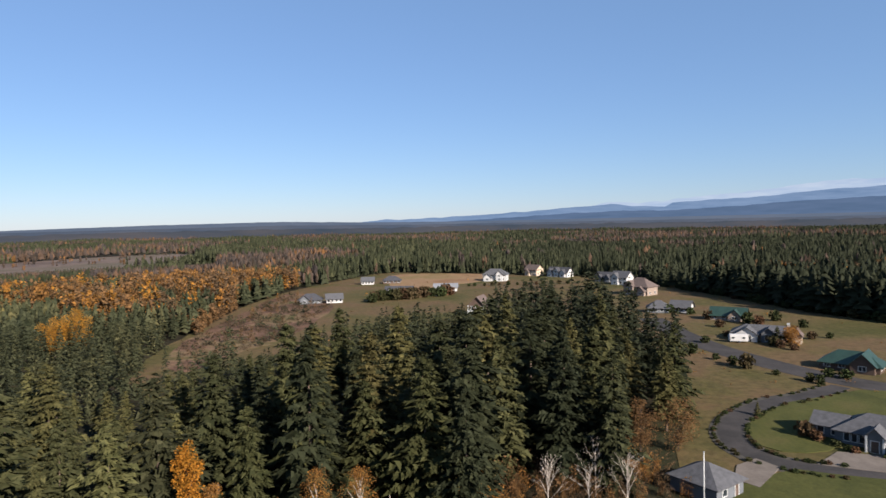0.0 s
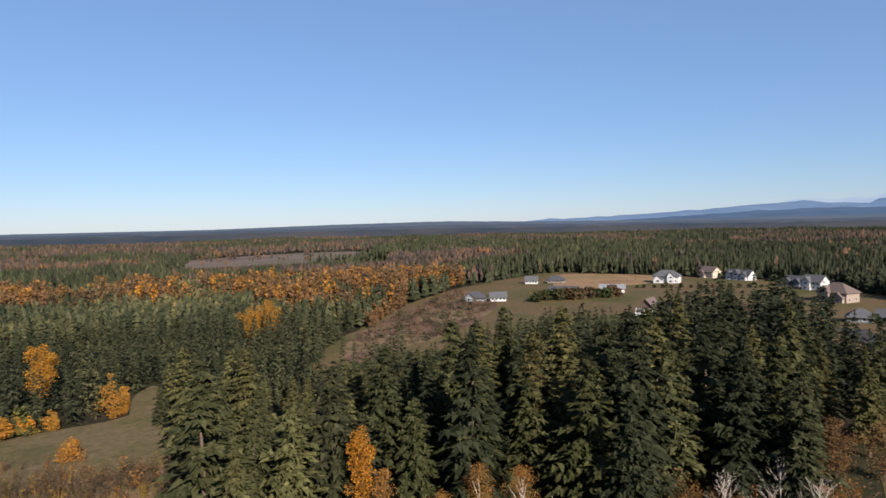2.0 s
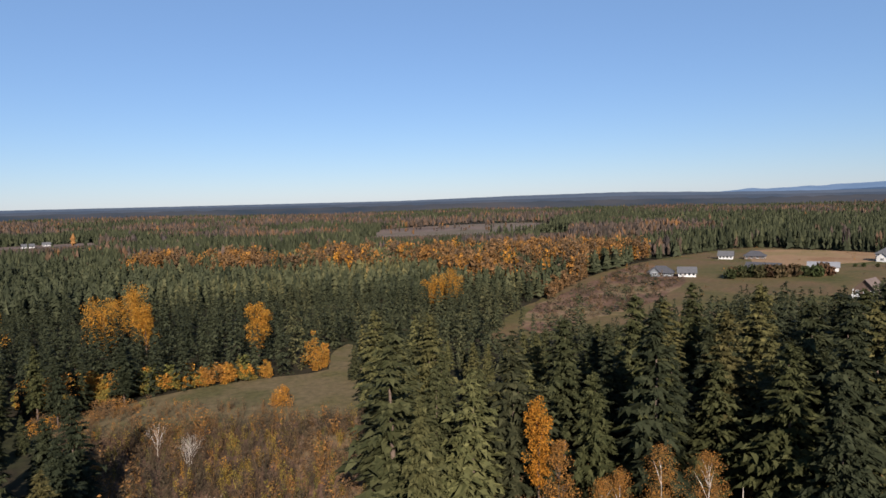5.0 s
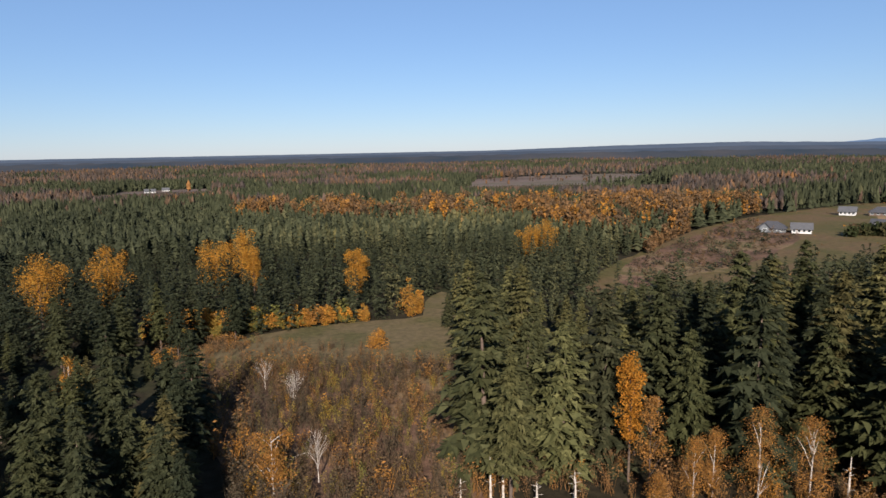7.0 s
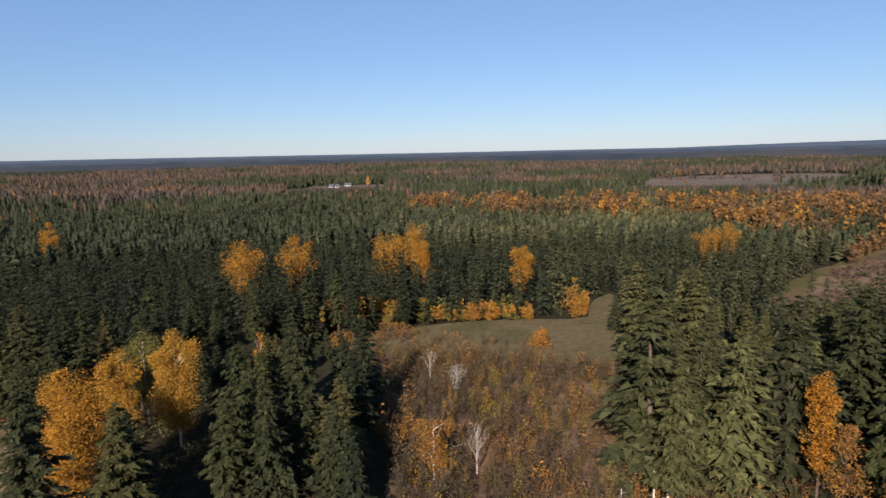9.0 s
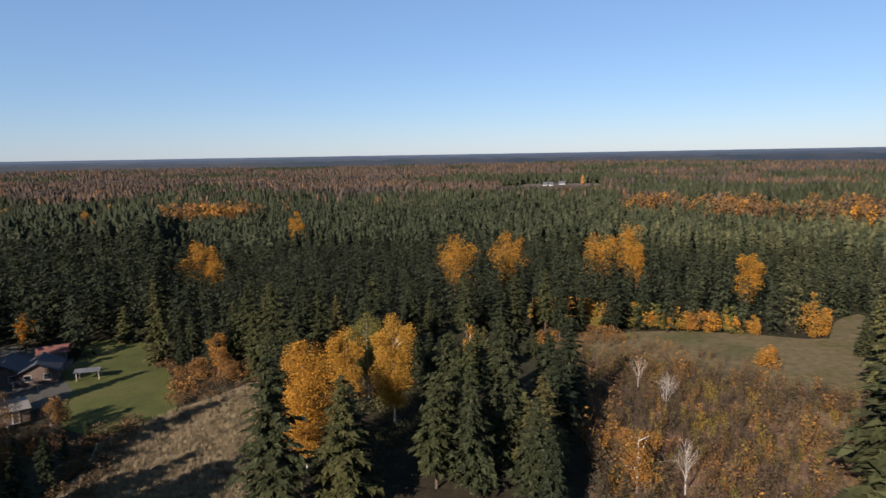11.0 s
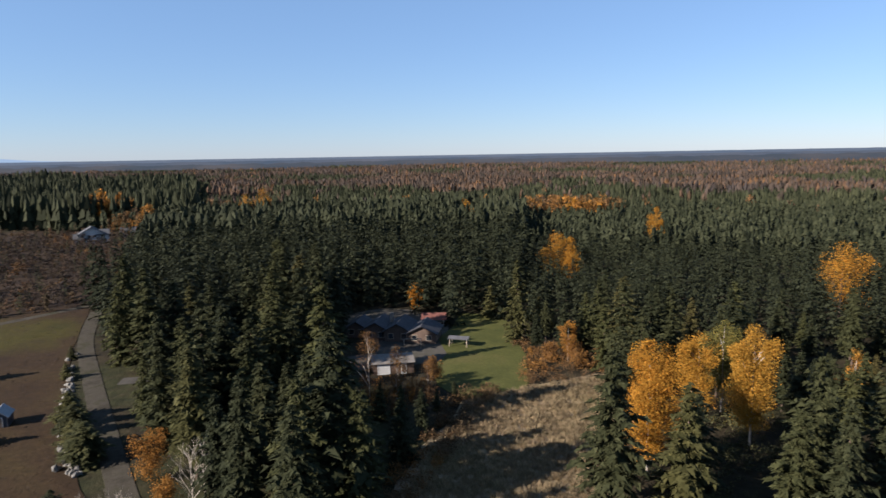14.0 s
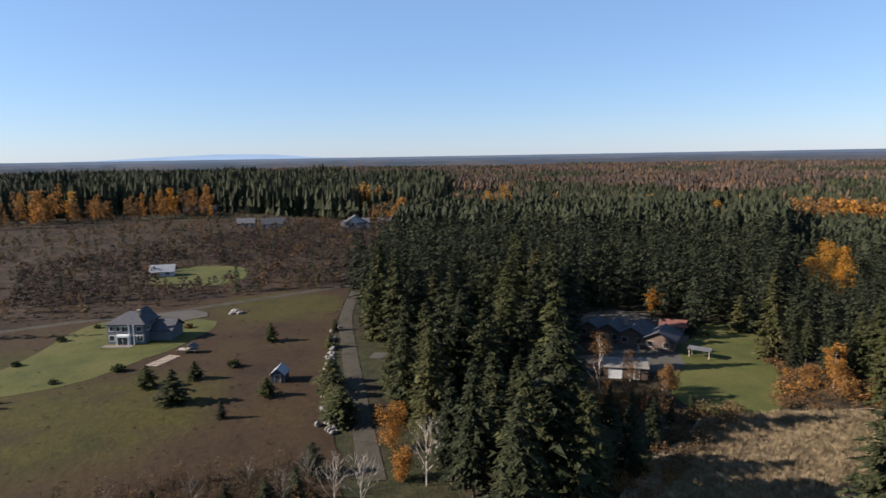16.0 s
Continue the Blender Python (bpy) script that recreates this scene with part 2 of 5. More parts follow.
rings = [0, 40, 80, 120, 160, 200, 250, 300, 360, 420, 500, 600, 700, 800, 900, 1000, 1150, 1300, 1500, 1700, 1950, 2250, 2600, 3000, 3400, 3850, 4300, 4800, 5600, 7000]
spokes = 180
gv, gt = [(0, 0, 0)], []
for r in rings[1:]:
    a = np.arange(spokes) * 2 * np.pi / spokes
    gx, gy = r * np.sin(a), r * np.cos(a)
    gv += list(zip(gx, gy, ground_z(gx, gy)))
for k in range(spokes):
    gt.append((0, 1 + (k + 1) % spokes, 1 + k))
    for i in range(len(rings) - 2):
        a0, b0 = 1 + i * spokes + k, 1 + i * spokes + (k + 1) % spokes
        gt += [(a0, b0, b0 + spokes), (a0, b0 + spokes, a0 + spokes)]
tagged(new("ground", np_mesh("ground", gv, gt, M_GROUND, smooth=True)), "brown and olive forest floor and far plain", "ground", kind="structure")


LAYER = [0.0]


def patch(name, poly, mat, label, z=0.05, kind="structure", ragged=1.2, category="ground"):
    """A ground cover over the sheet, with a slightly uneven edge and a skirt."""
    r = np.random.default_rng(len(poly) * 31 + int(abs(poly[0][0]) * 7))
    LAYER[0] += 0.006
    z += LAYER[0]
    pts, n = [], len(poly)
    for i in range(n):
        p0, p1, p2, p3 = (np.array(poly[(i + k) % n], float) for k in (-1, 0, 1, 2))
        m = max(2, int(np.hypot(*(p2 - p1)) / 6))
        for j in range(m):
            u = j / m
            q = 0.5 * (2 * p1 + (p2 - p0) * u + (2 * p0 - 5 * p1 + 4 * p2 - p3) * u * u + (3 * p1 - p0 - 3 * p2 + p3) * u ** 3) if ragged else p1 + (p2 - p1) * u
            pts.append(q + r.normal(0, ragged * 0.4, 2) if ragged else q)
    bm = bmesh.new()
    top = [bm.verts.new((p[0], p[1], float(ground_z(p[0], p[1])) + z)) for p in pts]
    low = [bm.verts.new((p[0], p[1], float(ground_z(p[0], p[1])) - 0.1)) for p in pts]
    bmesh.ops.triangle_fill(bm, edges=[bm.edges.new((top[i], top[(i + 1) % len(top)])) for i in range(len(top))], use_beauty=True)
    for i in range(len(top)):
        j = (i + 1) % len(top)
        bm.faces.new((top[i], top[j], low[j], low[i]))
    for f in bm.faces:
        if f.normal.z < -0.5:
            f.normal_flip()
    me = bpy.data.meshes.new(name)
    bm.to_mesh(me)
    bm.free()
    me.materials.append(mat)
    return tagged(new(name, me), label, category, kind=kind)


def ribbon(name, line, width, mat, label, z=0.10, category="road"):
    """A road of constant width along a line, with a small step at its edges."""
    p = np.array(line, float)
    pts = []
    for i in range(len(p) - 1):
        p0, p1, p2, p3 = p[max(i - 1, 0)], p[i], p[i + 1], p[min(i + 2, len(p) - 1)]
        for u in np.linspace(0, 1, 7)[:-1]:
            pts.append(0.5 * (2 * p1 + (p2 - p0) * u + (2 * p0 - 5 * p1 + 4 * p2 - p3) * u * u + (3 * p1 - p0 - 3 * p2 + p3) * u ** 3))
    pts = np.array(pts + [p[-1]])
    tang = np.gradient(pts, axis=0)
    tang /= np.linalg.norm(tang, axis=1)[:, None]
    side = np.stack([-tang[:, 1], tang[:, 0]], 1) * width / 2
    v, t = [], []
    for q, s in zip(pts, side):
        zz = float(ground_z(q[0], q[1]))
        for k, h in ((-1.02, -0.1), (-1, z), (0, z + 0.03), (1, z), (1.02, -0.1)):
            v.append((*(q + s * k), zz + h))
    for i in range(len(pts) - 1):
        for k in range(4):
            a0 = i * 5 + k
            t += [(a0, a0 + 5, a0 + 6), (a0, a0 + 6, a0 + 1)]
    return tagged(new(name, np_mesh(name, v, t, mat)), label, category, kind="structure"), pts, side


# open land, as outlines on the ground
HILL = [(119, -40), (112, 12), (205, 28), (255, 85), (225, 120), (190, 138), (148, 155), (115, 151), (119, 165), (150, 195), (182, 217), (266, 267), (349, 301),
        (462, 322), (507, 316), (513, 206), (506, 136), (452, 75), (390, 23), (348, -9), (319, -39), (290, -90), (180, -110)]
MEADOW = [(-1, 150), (14, 163), (35, 166), (54, 164), (64, 164), (75, 185), (83, 186), (56, 123), (43, 122), (15, 137)]
SCRUB = [(0, 148), (15, 137), (56, 123), (50, 105), (32, 66), (22, 60), (4, 74), (5, 90), (2, 115)]
STRAW = [(-57, 54), (-72, 88), (-68, 101), (-57, 119), (-44, 92), (-37, 74), (-34, 50)]
WOODLAWN = [(-90, 98), (-104, 112), (-107, 125), (-116, 140), (-106, 142), (-93, 133), (-68, 102), (-75, 89)]
YARD = [(-137, 112), (-138, 130), (-116, 132), (-100, 112), (-92, 104), (-98, 92), (-108, 80), (-113, 84), (-108, 98), (-115, 104)]
PASTURE = [(-198, -60), (-205, -26), (-210, 0), (-218, 39), (-215, 73), (-176, 58), (-151, 48), (-109, 34), (-88, 28), (-70, 22), (-45, 8), (-45, -60)]
HOUSELAWN = [(-165, -34), (-167, -23), (-184, -14), (-203, -2), (-188, 25), (-169, 17), (-158, 5), (-147, -11), (-149, -34)]
LANE = [(-205, 74), (-174, 59.5), (-142, 49), (-109, 39), (-80, 30.5)]
BRUSH = [(-205, -80), (-205, -26), (-210, 0), (-218, 39), (-216, 74), (-240, 95), (-262, 111), (-388, 185), (-450, 160), (-540, 108), (-588, 82), (-592, -60), (-600, -200)]
BELT = [(43, 429), (113, 364), (182, 326), (176, 243), (223, 240), (300, 292), (290, 371), (240, 431), (131, 440), (57, 562)]
SMALLLAWN = [(-263, 13), (-286, 22), (-290, 36), (-277, 50), (-249, 45), (-243, 24)]
PINK = [(375, 745), (395, 815), (480, 960), (640, 985), (770, 935), (745, 850), (640, 690), (500, 700)]
FARM = [(-62, 900), (-50, 985), (60, 990), (58, 905)]

patch("hill_pasture", HILL, M_HILL, "tan and green grass on the settled hill")
patch("bare_field", [(485, 302), (511, 232), (464, 201), (378, 226), (403, 256)], M_TAN, "bare tan field beside the far houses", 0.09)
patch("brown_slope", [(332, 290), (294, 225), (198, 175), (175, 173), (139, 166), (164, 199), (223, 235)], M_SLOPE, "brown slope with low brush", 0.09)
patch("meadow", MEADOW, M_MEADOW, "dry meadow in front of the conifer edge")
patch("scrub_clearing", SCRUB, M_SLOPE, "brown clearing overgrown with saplings")
patch("straw_field", STRAW, M_STRAW, "field of tall straw-coloured grass")
patch("wood_lawn", WOODLAWN, M_LAWN, "green lawn beside the house in the wood")
patch("yard", YARD, M_GRAVEL, "shaded gravel yard in the wood", 0.07)
patch("pasture", PASTURE, M_FIELD, "brown and green grazed pasture")
patch("house_lawn", HOUSELAWN, M_LAWN, "bright green lawn round the grey house", 0.09)
patch("brushland", BRUSH, M_BRUSH, "cleared brown brushland", 0.03)
patch("small_lawn", SMALLLAWN, M_LAWN, "small green lawn amid the brushland", 0.08)
patch("stubble_field", PINK, M_STUBBLE, "pale stubble field far off", 0.3)
patch("farm_field", FARM, M_STUBBLE, "pale field round the far farm", 0.3)
patch("garden_lawn", [(186, -12), (196, -26), (160, -60), (135, -50), (152, -19), (141, -8), (137, 0), (144, 5), (156, 6), (169, 1)], M_LAWN, "mown lawn inside the drive loop", 0.10)
patch("front_lawn", [(128, -2), (128, -30), (100, -40), (100, 0), (112, 8), (120, 3)], M_LAWN, "mown lawn beside the garage", 0.10)
ribbon("lane", LANE, 3.6, M_LANE, "gravel lane between pasture and wood")
ribbon("road", [(300, 52), (262, 34), (236, 18), (212, -4), (199, -24), (185, -60)], 11, M_ASPHALT, "grey asphalt road across the hill")
_, drive_pts, drive_side = ribbon("driveway", [(196, -14), (181, -5), (172, 2.5), (160, 7.5), (149, 9.5), (139, 8), (132, 3), (130, -3), (130, -10), (131, -30)], 5.0, M_ASPHALT, "curved dark asphalt driveway", 0.14)
patch("forecourt", [(132.5, -6), (141, -9.5), (143, -24), (134, -26), (132.5, -12)], M_CONCRETE, "concrete forecourt of the house", 0.12, ragged=0)
patch("garage_apron", [(126, 7), (131, 4), (128, 0), (117, 3), (119, 7)], M_CONCRETE, "concrete apron of the garage", 0.12, ragged=0)
ribbon("wood_drive", [(-92, 102), (-101, 98), (-108, 87), (-120, 70), (-135, 52)], 4.0, M_GRAVEL, "gravel drive to the house in the wood", 0.12)
ribbon("house_track", [(-216, 78), (-208, 30), (-205, 10), (-207, -8), (-203, -40), (-195, -80)], 3.4, M_LANE, "gravel track behind the grey house", 0.12)
ribbon("far_track", [(-495, 104), (-520, 101), (-548, 98), (-580, 96)], 6, M_STUBBLE, "pale track across the far brushland", 0.12)
patch("house_apron", [(-203, 4), (-204, 22), (-194, 24), (-190, 8), (-194, 2)], M_GRAVEL, "gravel turning place beside the grey house", 0.15)


# ---- trees ----
def conifer_arrays(r, h, rad, whorls, arms, per, bare=0.08, size=0.5):
    """Crown of drooping boughs round a stem along z: per sprays on each bough, lumpy from side to side."""
    zs = bare * h + (0.975 - bare) * h * np.linspace(0, 1, whorls) ** 0.92
    p1, p2 = r.uniform(0, 6.28, 2)
    z, a, L = [], [], []
    for i, zz in enumerate(zs):
        u = (zz / h - bare) / (1 - bare)
        prof = (1 - u) ** 0.8 * min(1, 0.7 + 1.5 * u)
        k = max(4, int(round(arms * (0.55 + 0.45 * (1 - u)))))
        a0 = r.uniform(0, 6.28)
        ring = r.uniform(0.8, 1.12)
        for j in range(k):
            z.append(zz + r.normal(0, 0.3 * h / whorls))
            a.append(a0 + j * 6.283 / k + r.normal(0, 0.25))
            lump = 1 + 0.16 * math.sin(2 * a[-1] + p1 + 5 * u) + 0.12 * math.sin(3 * a[-1] + p2 - 9 * u)
            L.append((rad * prof * ring * lump + 0.012 * h) * r.uniform(0.62, 1.2))
    n = len(z)
    z, a, L = (np.repeat(np.array(v), per) for v in (z, a, L))
    droop = np.repeat(r.uniform(0.15, 0.5, n), per)
    m = n * per
    # place on the bough, from the stem out; sprays are denser and shorter towards the tip
    u = (np.tile((np.arange(per) + 0.5) / per, n) + r.uniform(-0.4, 0.4, m) / per).clip(0.03, 1) ** 0.75
    out = np.stack([np.cos(a), np.sin(a), 0 * a], 1)
    perp = np.stack([-np.sin(a), np.cos(a), 0 * a], 1)
    side = r.uniform(-1, 1, m)
    half = L * 0.32 * (1.05 - u) + 0.12
    p = out * (L * u)[:, None] + perp * (side * half)[:, None]
    p[:, 2] = z + L * ((0.42 * z / h - 0.02) * u - droop * u * u) - np.abs(side) * half * 0.35
    s = (size * (0.55 + 0.18 * L) * r.uniform(0.6, 1.35, m))[:, None]
    way = out * r.uniform(0.3, 1.0, m)[:, None] + perp * (side * 0.9 + r.normal(0, 0.25, m))[:, None]
    way[:, 2] -= r.uniform(0.0, 0.75, m)
    way /= np.linalg.norm(way, axis=1)[:, None]
    across = np.cross(way, np.stack([r.normal(0, 0.35, m), r.normal(0, 0.35, m), np.ones(m)], 1))
    across /= np.linalg.norm(across, axis=1)[:, None]
    V = [p - way * s * 0.5 + across * s * 0.42, p - way * s * 0.35 - across * s * 0.42, p + way * s]
    k = np.arange(m)
    T = [np.stack([k, k + m, k + 2 * m], 1)]
    # leader
    V.append(np.array([(0.14, 0, h * 0.92), (-0.1, 0.12, h * 0.92), (-0.06, -0.12, h * 0.92), (0, 0, h * 1.02)]))
    T.append(np.array([(0, 1, 3), (1, 2, 3), (2, 0, 3)]) + 3 * m)
    return np.concatenate(V), np.concatenate(T)


def tube(bm, pts, radii, sides=6):
    """A tapered tube along points."""
    rings_ = []
    for i, (p, rr) in enumerate(zip(pts, radii)):
        d = (Vector(pts[min(i + 1, len(pts) - 1)]) - Vector(pts[max(i - 1, 0)])).normalized()
        x = d.orthogonal().normalized()
        y = d.cross(x)
        rings_.append([bm.verts.new(Vector(p) + (x * math.cos(k * 6.2832 / sides) + y * math.sin(k * 6.2832 / sides)) * rr) for k in range(sides)])
    for a0, b0 in zip(rings_, rings_[1:]):
        for k in range(sides):
            bm.faces.new((a0[k], a0[(k + 1) % sides], b0[(k + 1) % sides], b0[k]))
    bm.faces.new(rings_[-1])
    bm.faces.new(rings_[0][::-1])


def to_mesh(name, bm, mat, smooth=True):
    me = bpy.data.meshes.new(name)
    bmesh.ops.recalc_face_normals(bm, faces=bm.faces)
    for f in bm.faces:
        f.smooth = smooth
    bm.to_mesh(me)
    bm.free()
    me.materials.append(mat)
    return me


def trunk_mesh(r, h, rad, mat, name="trunk"):
    bm = bmesh.new()
    bend = r.normal(0, 0.012, 2) * h
    pts = [(bend[0] * u * u, bend[1] * u * u, h * u - 0.3 * (u == 0)) for u in (0, 0.03, 0.3, 0.6, 0.9)]
    tube(bm, pts, [rad * 1.4, rad, rad * 0.75, rad * 0.45, rad * 0.12], 7)
    return to_mesh(name, bm, mat)


def boughs(r, bm, start, way, length, rad, depth, tips, spread=0.6, sides=5):
    """Forking limbs; their ends go into tips."""
    p, d, pts = Vector(start), Vector(way).normalized(), [tuple(start)]
    for i in range(3):
        d = (d + Vector(r.normal(0, 0.12, 3)) + Vector((0, 0, 0.06))).normalized()
        p = p + d * length / 3
        pts.append(tuple(p))
    tube(bm, pts, [rad, rad * 0.8, rad * 0.62, rad * 0.42], sides)
    if depth == 0:
        tips.append((p, length))
        return
    for k in range(3 if depth > 1 else 4):
        f = 1.0 if k == 0 else r.uniform(0.45, 1.0)
        q = Vector(start) + (p - Vector(start)) * f
        nd = (d + Vector(r.normal(0, spread, 3))).normalized()
        boughs(r, bm, q, nd, length * r.uniform(0.5, 0.75), rad * 0.45, depth - 1, tips, spread, max(3, sides - 1))


def leaf_arrays(r, centers, sizes, each, leaf_size):
    """Clumps of small leaf sprays: bent quads strewn round the limbs' ends."""
    c = np.repeat(np.asarray(centers, float), each, 0)
    s = np.repeat(np.asarray(sizes, float), each)
    n = len(c)
    off = r.normal(0, 1, (n, 3))
    off /= np.linalg.norm(off, axis=1)[:, None]
    c = c + off * (s * r.uniform(0.15, 1, n) ** 0.5)[:, None]
    a = r.normal(0, 1, (n, 3))
    a /= np.linalg.norm(a, axis=1)[:, None]
    b = np.cross(a, r.normal(0, 1, (n, 3)))
    b /= np.linalg.norm(b, axis=1)[:, None]
    k = (leaf_size * r.uniform(0.6, 1.3, n))[:, None]
    V = np.concatenate([c - a * k, c + b * k * 0.6, c + a * k, c - b * k * 0.6 + np.cross(a, b) * k * 0.3])
    i = np.arange(n)
    T = np.concatenate([np.stack([i, i + n, i + 2 * n], 1), np.stack([i, i + 2 * n, i + 3 * n], 1)])
    return V, T


CONIFERS = []
for k, (h, rad, bare) in enumerate([(22, 3.9, 0.10), (25, 4.2, 0.2), (20, 3.8, 0.06), (18, 3.6, 0.08), (26, 4.6, 0.16), (23, 3.5, 0.22)]):
    V, T = conifer_arrays(rng, h, rad * 1.18, int(h * 1.1), 8, 19, bare, 0.66)
    CONIFERS.append((h, np_mesh("crown", V, T, M_CONIFER_ONE), trunk_mesh(rng, h * 0.97, 0.28, M_BARK), np_mesh("crown", V, T, M_SHADE_TONED)))


def conifer(kind, x, y, scale, turn, label, group="", wide=1.0, shade_tone=False):
    h, crown, trunk, dark = CONIFERS[kind]
    t = thing("conifer_tree", label, "tree", group, at=pose(x, y, float(ground_z(x, y)), 0, 0, turn))
    t.scale = (scale * wide, scale * wide, scale)
    part("trunk", trunk, M_BARK, t)
    part("crown", dark if shade_tone else crown, M_CONIFER_ONE, t)
    return t


def broadleaf(name, r, x, y, h, wide, leaves, mat, label, group="", bark=M_BARK, tints=(0, 1), density=1.0, leaf_size=0.32, low=0.22, depth=2, slim=False):
    """Autumn tree: trunk, single limbs and a loose crown inside an egg-shaped outline; leaves 0 gives a bare one."""
    t = thing(name, label, "tree", group, at=pose(x, y, float(ground_z(x, y)), 0, 0, r.uniform(0, 360)))
    part("trunk", trunk_mesh(r, h * 0.92, 0.008 * h + 0.03, bark), bark, t)
    half = wide / 2
    if not leaves:
        n = 11
        for k in range(n):
            u = low + (0.8 - low) * k / n
            a0 = k * 2.4 + r.uniform(-0.4, 0.4)
            bm, tips = bmesh.new(), []
            boughs(r, bm, (0, 0, h * u), (math.cos(a0), math.sin(a0), 1.3 + u), (h * 0.30 + half * 0.2) * (1.05 - u) + 0.4, 0.0045 * h + 0.008, 2, tips, 0.32, 4)
            part("limb", to_mesh("limb", bm, bark), bark, t)
        return t
    n = int(np.clip(leaves / 36, 14, 95))
    u = r.uniform(0, 1, n) ** 0.85
    prof = np.sin(np.pi * (0.08 + 0.84 * u) ** (0.75 if not slim else 0.9)) ** 0.75
    a = np.arange(n) * 2.4 + r.normal(0, 0.3, n)
    rad = half * prof * r.uniform(0.1, 0.95, n) * (1 + 0.25 * np.sin(a * 2 + x) * np.sin(u * 7 + y))
    c = np.stack([np.cos(a) * rad, np.sin(a) * rad, h * (low + (0.96 - low) * u)], 1)
    if not slim and n > 24:  # several upright lobes, each with a top of its own
        lobes = 5
        la = np.arange(lobes) * 1.2566 + r.uniform(0, 1.2)
        lr = half * r.uniform(0.42, 0.8, lobes)
        lh = r.uniform(0.7, 0.98, lobes)
        lr[0], lh[0] = 0.0, 1.0
        w = r.integers(0, lobes, n)
        rise = 0.25 + 0.75 * u
        c = np.stack([c[:, 0] * 0.5 + np.cos(la[w]) * lr[w] * rise, c[:, 1] * 0.5 + np.sin(la[w]) * lr[w] * rise, c[:, 2] * lh[w]], 1)
    size = half * r.uniform(0.26, 0.48, n) * (0.5 + 0.5 * prof) + 0.2
    for k in range(0, n, max(1, n // 8)):
        bm = bmesh.new()
        p = c[k]
        z0 = max(0.12 * h, p[2] - rad[k] * 1.5 - 0.08 * h)
        tube(bm, [(0, 0, z0), (p[0] * 0.45, p[1] * 0.45, z0 + (p[2] - z0) * 0.55), tuple(p)], [0.004 * h + 0.015, 0.003 * h + 0.01, 0.008], 5)
        part("limb", to_mesh("limb", bm, bark), bark, t)
    V, T = leaf_arrays(r, c, size, max(6, int(leaves * 2.2 / n)), leaf_size * 0.62)
    tint = np.tile(np.clip(r.uniform(tints[0], tints[1], len(V) // 4), 0, 1), 4)
    part("crown", np_mesh("crown", V, T, mat, tint), mat, t)
    return t


# woodland: everything outside the open land
OPEN = [HILL, MEADOW, SCRUB, STRAW, WOODLAWN, YARD, PASTURE, BRUSH, PINK, FARM]
GAPS = [[(-86, 72), (-73.5, 84.5), (-108, 124.5), (-128, 107)], [(106, 8), (142, 12), (136, 27), (112, 24)], [(0, 108), (12, 98), (14, 142), (-4, 152)], [(88, 68), (108, 68), (112, 84), (98, 92)], [(118, 60), (132, 64), (128, 78), (116, 74)], [(-46, 74), (-30, 74), (-20, 98), (-28, 118), (-44, 118)], [(-80, 24), (-60, 20), (-60, 34), (-80, 38)], [(52, 78), (72, 88), (66, 100), (54, 92)]]


def grid_places(r, r0, r1, step, az0=-102, az1=102):
    n = int(r1 / step) + 1
    gx, gy = np.meshgrid(np.arange(-n, n + 1) * step, np.arange(-n, n + 1) * step)
    gx = gx.ravel() + r.uniform(-0.42, 0.42, gx.size) * step
    gy = gy.ravel() + r.uniform(-0.42, 0.42, gy.size) * step
    d, az = np.hypot(gx, gy), np.degrees(np.arctan2(gx, gy))
    ok = (d >= r0) & (d < r1) & (az > az0) & (az < az1)
    gx, gy = gx[ok], gy[ok]
    for poly in OPEN + GAPS:
        ok = ~inside(poly, gx, gy)
        gx, gy = gx[ok], gy[ok]
    # keep the lane and the wood drive clear
    for line in (LANE, [(-92, 102), (-101, 98), (-108, 87), (-120, 70), (-135, 52)]):
        for (x0, y0), (x1, y1) in zip(line, line[1:]):
            L2 = (x1 - x0) ** 2 + (y1 - y0) ** 2
            u = np.clip(((gx - x0) * (x1 - x0) + (gy - y0) * (y1 - y0)) / L2, 0, 1)
            ok = np.hypot(gx - x0 - u * (x1 - x0), gy - y0 - u * (y1 - y0)) > 4.5
            gx, gy = gx[ok], gy[ok]
    return gx, gy


def strew(protos, gx, gy, height, wide, tint, kinds, turn):
    """Joins copies of the prototype arrays at the places into one array."""
    VV, TT, CC, base = [], [], [], 0
    for k, (V, T, h) in enumerate(protos):
        sel = np.where(kinds == k)[0]
        if not len(sel):
            continue
        c, s = np.cos(turn[sel])[:, None], np.sin(turn[sel])[:, None]
        f = (height[sel] / h)[:, None]
        w = f * wide[sel][:, None]
        x = (V[:, 0] * c - V[:, 1] * s) * w + gx[sel][:, None]
        y = (V[:, 0] * s + V[:, 1] * c) * w + gy[sel][:, None]
        z = V[:, 2] * f + ground_z(gx[sel], gy[sel])[:, None]
        VV.append(np.stack([x, y, z], 2).reshape(-1, 3))
        TT.append((T[None] + (np.arange(len(sel)) * len(V))[:, None, None]).reshape(-1, 3) + base)
        CC.append(np.repeat(tint[sel], len(V)))
        base += len(sel) * len(V)
    return np.concatenate(VV), np.concatenate(TT), np.concatenate(CC)


def open_view(x, y):
    """Highest growth before the pale stubble field and the far farm, which lie open to the south."""
    d, az = np.hypot(x, y), np.degrees(np.arctan2(x, y))
    free = np.full(np.shape(x), 99.0)
    free = np.where((az > 24.5) & (az < 43) & (d > 480) & (d < 860), np.maximum(3.0, 47 * (1 - d / 860)), free)
    return np.where((az > -5) & (az < 4) & (d > 600) & (d < 900), np.maximum(2.5, 46 * (1 - d / 940)), free)


